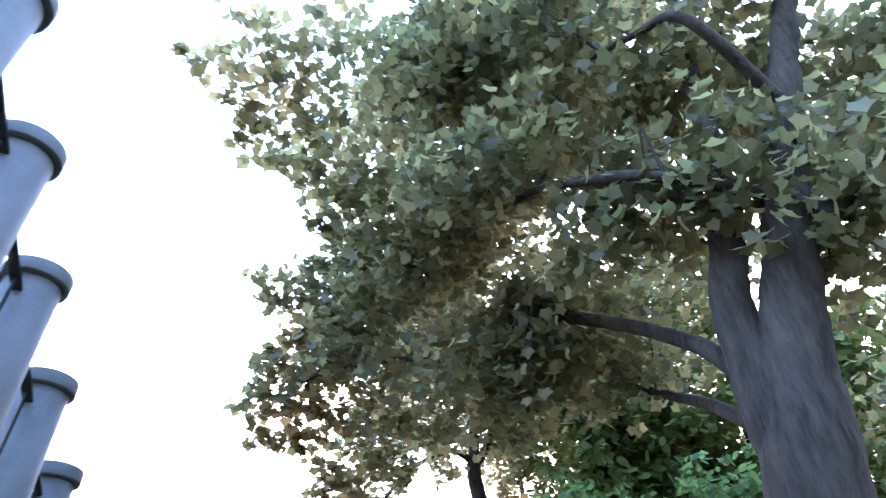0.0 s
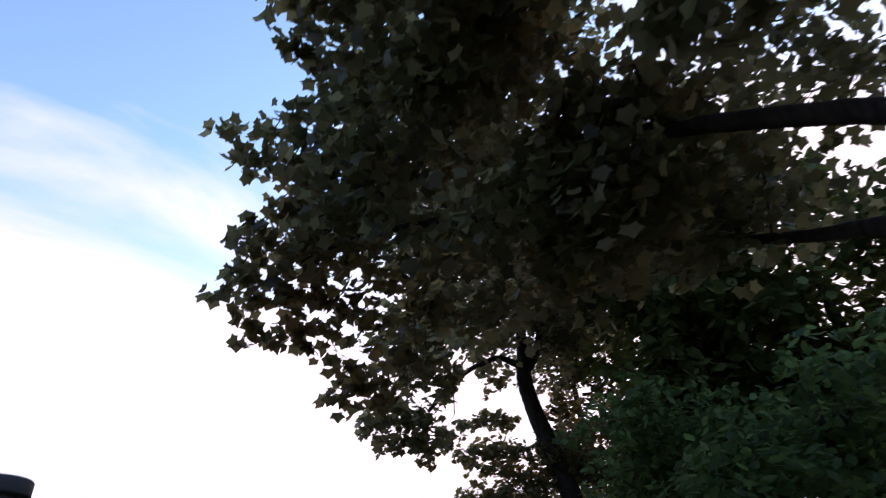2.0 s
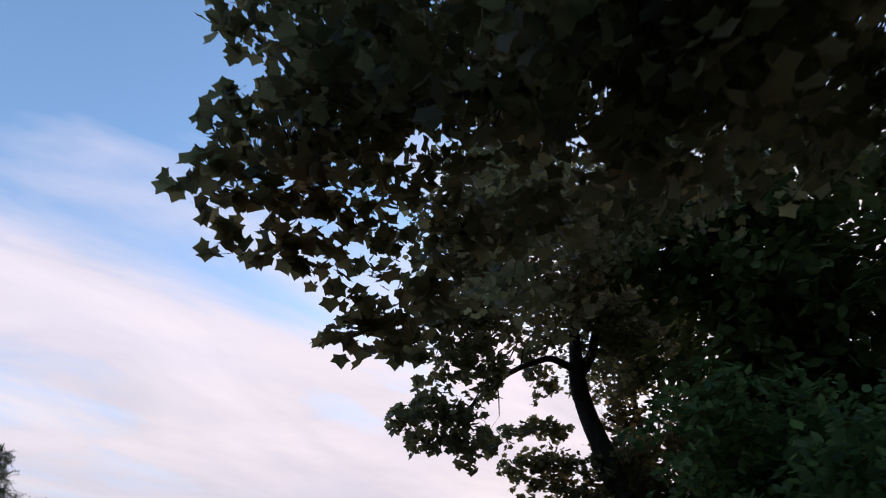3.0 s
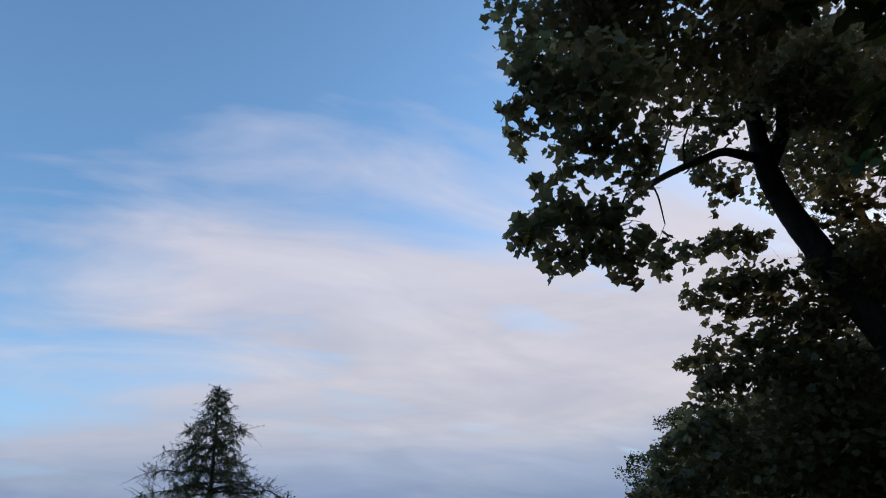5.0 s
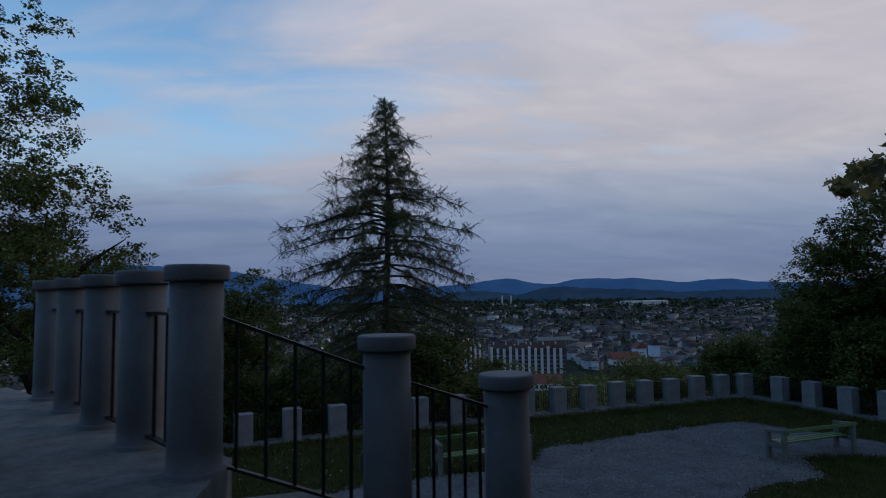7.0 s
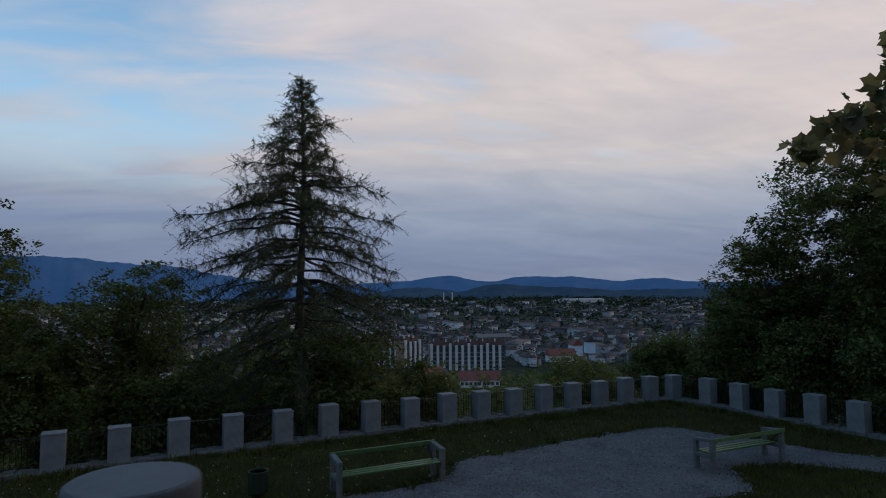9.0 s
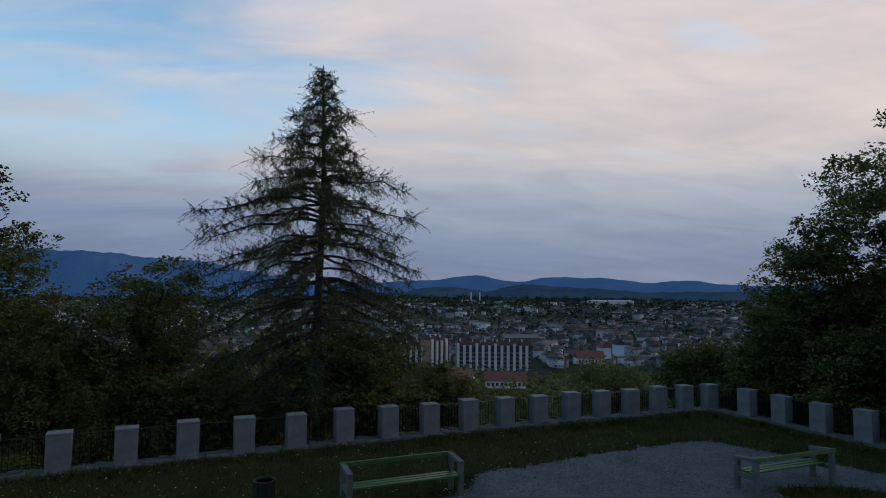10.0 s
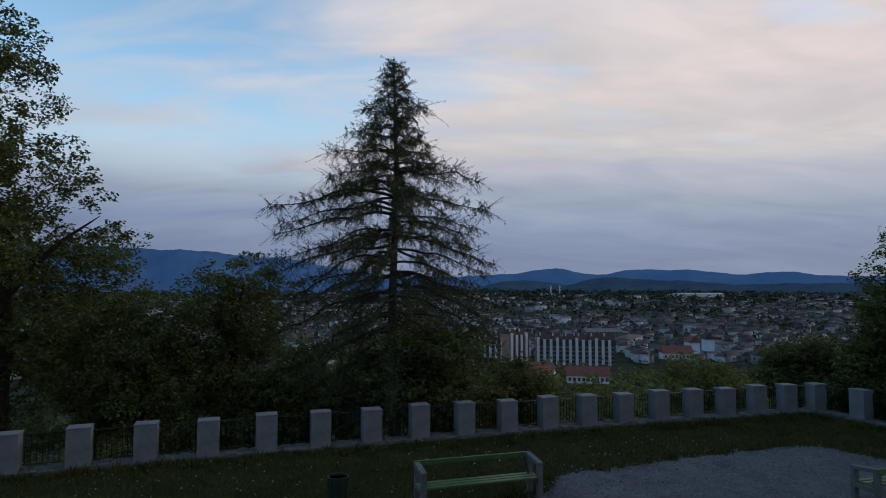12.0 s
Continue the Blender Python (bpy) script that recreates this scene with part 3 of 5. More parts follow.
def make_column(m, below=0.30, foot_r=0.150, h=0.95, k=1.0):
    ob = thing("balustrade_column", m, "round grey concrete column with a flat cap carrying the iron rail", "column", "columns of the balustrade")
    e = h - 0.068 * k
    part("shaft", turned([(foot_r * k, -below), (foot_r * k, 0.015), (0.131 * k, 0.02), (0.127 * k, 0.10), (0.124 * k, e)], 32), M_PIPE, ob, smooth=False)
    part("cap", turned([(0.124 * k, e - 0.012), (0.145 * k, e - 0.009), (0.151 * k, e - 0.006), (0.153 * k, e), (0.153 * k, h - 0.012), (0.150 * k, h - 0.004), (0.143 * k, h)], 32), M_PIPE, ob, "plain round cap")
    for o in ob.children:
        o.data.polygons.foreach_set("use_smooth", [len(p.vertices) == 4 and abs(p.normal.z) < 0.5 for p in o.data.polygons])
    return ob


A, B, C = (-0.95, -0.08, 3.60), (-0.157, 0.10, 3.28), (0.411, 0.245, 3.075)
STAIR, RUN = Vector((-4.722, -5.701, 5.684)), Vector((0.334, 0.488, -0.248))
stair = [tuple(STAIR + RUN * k) for k in range(-3, 9)]
outer = [(-0.95 - 0.437 * k, -0.08 + 0.512 * k, 3.60) for k in range(1, 5)]
newel = (-2.15, 0.20, 3.60)
column = make_column(pose(*A), 0.39, h=0.86, k=0.87)
for p in [B, C, *outer, newel]:
    copy_thing(column, pose(*p, 0, 0, (p[0] * 57) % 90))
column = make_column(pose(*stair[0]), 0.16, 0.132)
for p in stair[1:]:
    copy_thing(column, pose(*p, 0, 0, (p[0] * 57) % 90))

for row, n, h in (((A, B, C), 5, 0.675), (stair, 3, 0.72), ([A, *outer], 3, 0.65), ([newel, stair[-1]], 8, 0.68)):
    for p, q in zip(row, row[1:]):
        d = (Vector(q) - Vector(p)).normalized()
        d.z = 0
        end = 0.118 if row is stair else 0.103
        d = d.normalized() * end
        f = end / (Vector(q[:2]) - Vector(p[:2])).length
        railing((p[0] + d.x, p[1] + d.y), (q[0] - d.x, q[1] - d.y), h, 0.06, n, "black iron handrail with thin balusters between round columns",
                z0=p[2] + (q[2] - p[2]) * f, z1=q[2] + (p[2] - q[2]) * f, group="railings of the stair")


def make_weed(x, y, z):
    """A dry weed rooted in a crack of a column's cap."""
    rng = np.random.default_rng(17)
    ob = thing("dry_weed", pose(x, y, z - 0.01), "thin dry weed growing out of a column cap", "weed")
    for k in range(9):
        a, r, h = rng.uniform(0, 6.28), rng.uniform(0.04, 0.15), rng.uniform(0.10, 0.26)
        bm = bmesh.new()
        p = Vector((0.02 * math.cos(a), 0.02 * math.sin(a), 0))
        q = Vector((0.5 * r * math.cos(a), 0.5 * r * math.sin(a), 0.65 * h))
        e = Vector((r * math.cos(a), r * math.sin(a), h))
        rod(bm, p, q, 0.0028, 5)
        rod(bm, q, e, 0.002, 5)
        for _ in range(4):
            f = q.lerp(e, rng.random())
            rod(bm, f, f + Vector(rng.normal(0, 0.022, 3)) + Vector((0, 0, 0.015)), 0.0018, 4)
        part("stalk", bm, M_BARK_DARK, ob)


make_weed(*(STAIR + RUN * 6 + Vector((0, 0, 0.95))))


def prism(ring, z0, z1, bevel=0.02):
    bm = bmesh.new()
    lo = [bm.verts.new((x, y, z0)) for x, y in ring]
    hi = [bm.verts.new((x, y, z1)) for x, y in ring]
    bm.faces.new(hi)
    bm.faces.new(lo[::-1])
    n = len(ring)
    for k in range(n):
        bm.faces.new((lo[k], lo[(k + 1) % n], hi[(k + 1) % n], hi[k]))
    bmesh.ops.recalc_face_normals(bm, faces=bm.faces)
    if bevel:
        bmesh.ops.bevel(bm, geom=[e for e in bm.edges if e.verts[0].co.z == z1 and e.verts[1].co.z == z1], offset=bevel, segments=2, affect="EDGES")
    return bm


tagged(part("landing", prism([(-0.86, 0.14), (-3.42, 2.62), (-5.0, 1.1), (-3.3, -1.6), (-2.0, -1.05), (-0.80, -1.25)], -0.05, 3.595), M_STONE),
       "pale worn stone landing at the foot of the stair", "landing", kind="structure")


def build_steps():
    u, v = Vector((0.970, 0.243)), Vector((0.243, -0.970))
    o = Vector((-0.83, 0.10))
    for k in range(4):
        s0, s1 = 0.37 * k, 0.37 * (k + 1) + 0.02
        ring = [o + u * s0, o + u * s1, o + u * s1 + v * 1.25, o + u * s0 + v * 1.25]
        bm = prism([tuple(p) for p in ring], 2.6, 3.43 - 0.165 * k, 0.015)
        tagged(part("step", bm, M_STONE), "worn stone step below the landing", "step", "steps", "structure")


build_steps()


def build_stair_wall():
    """The plastered wall that carries the stair, its top rising with the columns."""
    d = RUN.xy.normalized()
    n = Vector((-d.y, d.x))
    bm = bmesh.new()
    rows = []
    for k in np.linspace(-4.5, 8.6, 30):
        p = STAIR + RUN * k
        c = p.xy + n * 0.09
        rows.append([bm.verts.new((*(c + n * 0.22), p.z)), bm.verts.new((*(c - n * 0.22), p.z)), bm.verts.new((*(c - n * 0.22), 2.4)), bm.verts.new((*(c + n * 0.22), 2.4))])
    for a, b in zip(rows, rows[1:]):
        for k in range(4):
            bm.faces.new((a[k], a[(k + 1) % 4], b[(k + 1) % 4], b[k]))
    bm.faces.new(rows[0])
    bm.faces.new(rows[-1][::-1])
    bmesh.ops.recalc_face_normals(bm, faces=bm.faces)
    tagged(part("wall_stair", bm, M_WALL), "weathered plaster wall carrying the stair", "wall", kind="structure")
    # sloping coping
    bm = bmesh.new()
    off = Vector((*(n * 0.06), 0.004))
    bar(bm, STAIR - RUN * 4.5 + off, STAIR + RUN * 8.55 + off, 0.42, 0.05)
    tagged(part("coping_stair", bm, M_CONCRETE), "sloping concrete coping on the stair wall", "coping", kind="structure")


build_stair_wall()


def build_retaining():
    bm = bmesh.new()
    xs = np.linspace(-1.4, 24, 60)
    lo, hi, lb, hb = [], [], [], []
    for x in xs:
        y = float(edge_y(np.array(x))) + 0.1
        z = float(ground_z(np.array(x), np.array(y - 0.6))) + 0.015
        lo.append(bm.verts.new((x, y + 0.02, -0.3)))
        hi.append(bm.verts.new((x, y, z)))
        hb.append(bm.verts.new((x, y - 0.45, z)))
        lb.append(bm.verts.new((x, y - 0.45, -0.3)))
    for k in range(len(xs) - 1):
        for p, q in ((lo, hi), (hi, hb), (hb, lb)):
            bm.faces.new((p[k], p[k + 1], q[k + 1], q[k]))
    bmesh.ops.recalc_face_normals(bm, faces=bm.faces)
    tagged(part("wall_retaining", bm, M_WALL), "stone retaining wall between the upper path and the terrace", "wall", kind="structure")
build_retaining()


# an added wall, never in view: closes the left side and shades the landing
def build_shade_wall():
    bm = bmesh.new()
    box(bm, (1.2, 17.5, 8.0), (0, 0, 2.0), bevel=0.05)
    ob = part("wall_shade", bm, M_WALL)
    ob.matrix_basis = pose(-7.6, -8.0, 2.0, 0, 0, -3)
    tagged(ob, "high weathered plaster wall, unseen, added to shade the stair and landing", "wall", kind="structure")


build_shade_wall()


# ---- trees ----
def tree(name, base, stems, clumps, leaf, sizes, per, bark, leaf_mat, label, seed, category="tree", sides=9, twigs=5, droop=0.7, shell=0.45, group="", bunched=7, loose=0.13):
    """Stems are lines of (x, y, z, radius) in the world; clumps are leafy ellipsoids; a bough runs to each."""
    rng = np.random.default_rng(seed)
    ob = thing(name, pose(*base), label, category, group)
    off = np.array(base)
    lines = []
    for k, s in enumerate(stems):
        ln = smooth_line(s, 7)
        w = ln.copy()
        w[:, :3] -= off
        w[1:-1, :3] += rng.normal(0, 0.02, (len(w) - 2, 3)) * w[1:-1, 3:4]
        V, F = tubes([w], 14 if k == 0 else sides, 0.022, rng)
        arrays("trunk" if k == 0 else "limb", V, F, bark, ob, smooth=True)
        lines.append(ln)
    knots = np.vstack(lines)
    boughs, fine = [], []
    C = np.array(clumps)
    if twigs:
        near = np.array([np.linalg.norm(knots[:, :3] - c[:3], axis=1).min() for c in C])
        for c in C[np.argsort(near)]:
            # each clump hangs on the nearest wood so far, from below if it can
            gap = np.linalg.norm(knots[:, :3] - c[:3], axis=1) + 0.8 * np.clip(knots[:, 2] - c[2] + 0.1, 0, None)
            k = knots[int(np.argmin(gap))]
            r0 = min(k[3] * 0.62, 0.007 + 0.011 * np.linalg.norm(k[:3] - c[:3]))
            mid = (k[:3] + c[:3]) / 2 + rng.normal(0, 0.09, 3) + np.array([0, 0, 0.10])
            ln = smooth_line([(*k[:3], r0), (*mid, r0 * 0.8), (*c[:3], r0 * 0.5)], 4)
            knots = np.vstack([knots, ln[2:]])
            ln = ln.copy()
            ln[:, :3] -= off
            boughs.append(ln)
            for _ in range(twigs):
                e = c[:3] + np.clip(rng.normal(0, 0.5, 3), -0.9, 0.9) * c[3:6]
                m2 = (c[:3] * 0.55 + e * 0.45) + rng.normal(0, 0.06, 3)
                fine.append(np.array([(*(c[:3] - off), r0 * 0.45), (*(m2 - off), r0 * 0.3), (*(e - off), r0 * 0.14)]))
        (V, F), (V2, F2) = tubes(boughs, 4), tubes(fine, 3)
        tagged(arrays("branchwork", V, F, bark, ob), kind="stuff")
        tagged(arrays("twigwork", V2, F2, bark, ob), kind="stuff")
    P = in_clumps(C, per, rng, shell, bunched, loose) - off
    sz = rng.uniform(*sizes, len(P))
    V, F = scatter(leaf, P, sz, rng, droop=droop)
    tagged(arrays("crown", V, F, leaf_mat, ob), kind="stuff")
    return ob


def fill(center, radii, n, size, rng, cut=None):
    """Clump centres that fill an ellipsoid."""
    out = []
    while len(out) < n:
        d = rng.standard_normal(3)
        d *= rng.random() ** (1 / 2.2) / np.linalg.norm(d)
        p = np.array(center) + d * np.array(radii)
        if cut is not None and not cut(p):
            continue
        s = rng.uniform(*size)
        out.append((*p, s * rng.uniform(0.9, 1.25), s * rng.uniform(0.9, 1.25), s * rng.uniform(0.6, 0.85)))
    return out


def near_maple():
    rng = np.random.default_rng(21)
    trunk = [(-1.72, -7.0, 2.8, 0.31), (-1.74, -7.03, 3.8, 0.24), (-1.75, -7.1, 4.7, 0.2), (-1.755, -7.2, 5.25, 0.185), (-1.765, -7.3, 5.62, 0.15), (-1.79, -7.43, 5.97, 0.125), (-1.84, -7.57, 6.35, 0.11), (-1.92, -7.8, 6.9, 0.085), (-2.03, -8.11, 7.6, 0.06), (-2.14, -8.56, 8.62, 0.03)]
    twin = [(-1.75, -7.16, 4.95, 0.1), (-1.79, -7.12, 5.3, 0.125), (-1.79, -7.12, 5.69, 0.108), (-1.82, -7.14, 5.93, 0.098), (-1.85, -7.24, 6.25, 0.085), (-1.95, -7.37, 6.78, 0.065), (-2.15, -7.52, 7.67, 0.04)]
    long_limb = [(-1.76, -7.22, 5.33, 0.07), (-1.67, -6.97, 5.75, 0.05), (-1.57, -6.82, 5.95, 0.046), (-1.42, -6.46, 6.29, 0.043), (-1.38, -5.96, 6.61, 0.04), (-1.38, -5.76, 6.64, 0.038), (-1.31, -5.52, 6.53, 0.034), (-1.39, -5.18, 6.59, 0.03), (-1.59, -4.83, 6.66, 0.024), (-1.86, -4.43, 6.65, 0.016), (-2.06, -4.13, 6.55, 0.01)]
    low_limb = [(-1.755, -7.2, 5.2, 0.055), (-1.01, -6.68, 5.83, 0.04), (-0.48, -6.31, 6.21, 0.034), (-0.12, -5.86, 6.6, 0.028), (-0.02, -5.43, 6.97, 0.016)]
    mid_limb = [(-1.84, -7.57, 6.32, 0.04), (-2.27, -7.1, 6.47, 0.032), (-2.28, -6.76, 6.67, 0.027), (-2.26, -6.39, 6.84, 0.022), (-2.19, -5.9, 6.86, 0.014)]
    back_limb = [(-1.8, -7.45, 6.03, 0.07), (-1.79, -7.46, 6.04, 0.07), (-1.79, -7.61, 6.13, 0.06), (-1.78, -7.8, 6.24, 0.052), (-1.78, -8.04, 6.41, 0.042), (-1.75, -8.3, 6.66, 0.026)]
    high_limb = [(-1.89, -7.77, 6.75, 0.04), (-2.47, -7.58, 7.11, 0.03), (-2.43, -7.34, 7.31, 0.022), (-2.31, -7.0, 7.54, 0.013)]
    stems = [trunk, twin, long_limb, low_limb, mid_limb, back_limb, high_limb]
    # outer clumps that shape the side of the crown towards the open sky
    edge = [(-1.52, -3.74, 5.93, 0.09), (-1.55, -3.9, 6.18, 0.145), (-1.47, -3.8, 6.0, 0.122), (-1.32, -3.97, 6.12, 0.188), (-1.24, -4.12, 6.28, 0.196), (-1.13, -4.3, 6.41, 0.188), (-1.25, -3.88, 5.96, 0.124), (-2.45, -3.91, 6.34, 0.056), (-2.37, -3.98, 6.4, 0.096), (-2.29, -3.94, 6.26, 0.096), (-2.17, -3.88, 6.16, 0.075), (-1.98, -3.9, 6.23, 0.115), (-1.8, -3.94, 6.22, 0.078), (-2.35, -4.1, 6.58, 0.133), (-2.42, -4.13, 6.67, 0.067), (-2.09, -4.01, 6.43, 0.175), (-1.82, -4.04, 6.41, 0.156), (-2.07, -4.16, 6.64, 0.129)]
    upper = [(-2.64, -4.21, 7.22, 0.101), (-2.55, -4.1, 7.06, 0.07), (-2.45, -4.18, 7.1, 0.109), (-2.46, -4.37, 7.31, 0.062), (-2.25, -4.31, 7.12, 0.163), (-2.17, -4.2, 6.95, 0.14), (-2.31, -4.52, 7.37, 0.101), (-2.6, -4.73, 7.42, 0.059), (-2.57, -4.84, 7.49, 0.111), (-2.63, -5.05, 7.54, 0.116), (-2.43, -4.68, 7.43, 0.053), (-3.15, -5.36, 7.18, 0.08), (-3.46, -5.31, 7.08, 0.053), (-3.38, -5.37, 7.12, 0.077), (-3.24, -5.35, 7.19, 0.092), (-3.13, -5.42, 7.33, 0.107), (-1.52, -4.1, 6.39, 0.135), (-1.94, -4.3, 6.9, 0.179), (-1.96, -4.57, 7.2, 0.234), (-2.3, -4.9, 7.4, 0.222), (-2.58, -5.29, 7.55, 0.211), (-1.25, -4.27, 6.52, 0.163)]
    crest = [(-3.84, -4.96, 7.95, 0.102), (-3.68, -4.99, 7.93, 0.145), (-3.66, -5.23, 8.21, 0.2), (-3.46, -4.98, 7.87, 0.162), (-3.32, -4.82, 7.7, 0.119), (-3.41, -5.23, 8.15, 0.244), (-3.15, -4.95, 7.87, 0.192), (-3.11, -5.19, 8.03, 0.226), (-2.9, -5.04, 7.83, 0.157), (-2.76, -4.83, 7.6, 0.113), (-2.55, -4.81, 7.46, 0.096), (-2.55, -4.96, 7.73, 0.196), (-3.15, -5.58, 8.38, 0.311), (-2.74, -5.27, 8.04, 0.267)]
    clumps = [(x, y, z, r * 1.12, r * 1.12, r) for x, y, z, r in edge + upper + crest]
    clumps += [(x + 0.16, y + 0.05, z + 0.06, r, r, r * 0.9) for x, y, z, r in edge[7:] + upper]
    clumps += fill((-1.4, -5.9, 8.4), (1.9, 2.0, 2.0), 18, (0.34, 0.5), rng, lambda p: p[2] > 6.4 + 0.3 * abs(p[1] + 5.4) and p[0] + p[1] * 0.5 > -5.2)
    clumps += fill((-1.4, -5.1, 6.35), (0.6, 1.0, 0.4), 10, (0.26, 0.38), rng)
    clumps += fill((-0.3, -5.4, 6.8), (0.9, 1.7, 0.7), 11, (0.28, 0.42), rng)
    clumps += fill((0.3, -4.1, 7.8), (1.1, 1.2, 1.2), 8, (0.38, 0.55), rng)
    clumps += fill((-1.0, -8.5, 7.2), (0.9, 1.0, 1.6), 11, (0.38, 0.55), rng)
    clumps += fill((0.4, -8.2, 7.0), (1.1, 0.9, 1.2), 10, (0.38, 0.55), rng)
    clumps += fill((-1.5, -6.8, 8.4), (0.9, 0.8, 1.2), 9, (0.36, 0.5), rng)
    # the leafy skin over the path
    within = lambda p: p[0] > -2.15 + 0.29 * (p[1] + 3.9)
    clumps += fill((-1.8, -4.6, 6.95), (0.75, 0.9, 0.5), 24, (0.18, 0.3), rng, within)
    clumps += fill((-2.1, -5.6, 7.4), (0.65, 0.8, 0.55), 20, (0.2, 0.32), rng, within)
    clumps += fill((-2.2, -6.6, 7.8), (0.7, 0.7, 0.55), 18, (0.24, 0.36), rng, within)
    clumps += fill((-1.8, -7.5, 7.6), (0.7, 0.6, 0.6), 14, (0.24, 0.36), rng)
    clumps += fill((-2.3, -6.2, 7.1), (0.4, 0.8, 0.35), 12, (0.2, 0.3), rng, within)
    clumps += fill((-2.5, -6.2, 8.3), (0.7, 0.9, 0.5), 14, (0.26, 0.38), rng, within)
    clumps += fill((-1.91, -6.70, 6.50), (0.25, 0.35, 0.25), 6, (0.14, 0.22), rng)
    clumps += fill((-1.93, -7.20, 6.47), (0.25, 0.35, 0.25), 6, (0.14, 0.22), rng)
    clumps += fill((-1.6, -6.1, 6.6), (0.35, 0.5, 0.22), 8, (0.15, 0.23), rng)
    clumps += fill((-2.5, -6.0, 8.4), (0.4, 0.55, 0.4), 12, (0.26, 0.36), rng)
    clumps += fill((-1.2, -4.6, 8.0), (0.8, 0.9, 0.5), 12, (0.26, 0.38), rng)
    clumps += fill((-1.3, -5.6, 6.5), (0.4, 0.6, 0.35), 9, (0.2, 0.3), rng)
    # leaves that hang before the forks
    for line in (trunk[3:7], twin[1:5]):
        for x, y, z, r in smooth_line(line, 3):
            if z > 5.9:
                a = rng.uniform(-0.25, 0.25)
                clumps.append((x + 0.1 + a, y - 0.42, z + rng.uniform(0.0, 0.3), 0.32, 0.3, 0.25))
                clumps.append((x - 0.32, y + 0.25 + a, z + rng.uniform(0.3, 0.6), 0.24, 0.24, 0.2))
    ob = tree("maple_tree", (-1.72, -7.0, 2.8), stems, clumps, palmate(), (0.05, 0.086), 1450, M_BARK, M_MAPLE,
              "large maple with dark bark and green leaves turning rusty", 22, shell=0.2, bunched=5, loose=0.27)
    # single leaves that hang nearest over the path
    v, f = palmate()
    me = bpy.data.meshes.new("leaf")
    me.from_pydata([tuple(p) for p in v], [], [tuple(int(i) for i in q) for q in f])
    me.materials.append(M_MAPLE_ONE)
    P = in_clumps(np.array(clumps[:18]) * np.array((1, 1, 1, 0.82, 0.82, 0.82)), 175, rng, 0.7, 7, 0.06)[:280]
    for p in P:
        o = new("leaf", me)
        o.parent = ob
        s = rng.uniform(0.055, 0.092)
        o.matrix_basis = Matrix.Translation(Vector(p) - Vector((-1.72, -7.0, 2.8))) @ pose(0, 0, 0, rng.normal(-40, 25), rng.normal(0, 25), rng.uniform(0, 360)) @ Matrix.Diagonal((s, s, s, 1))


near_maple()


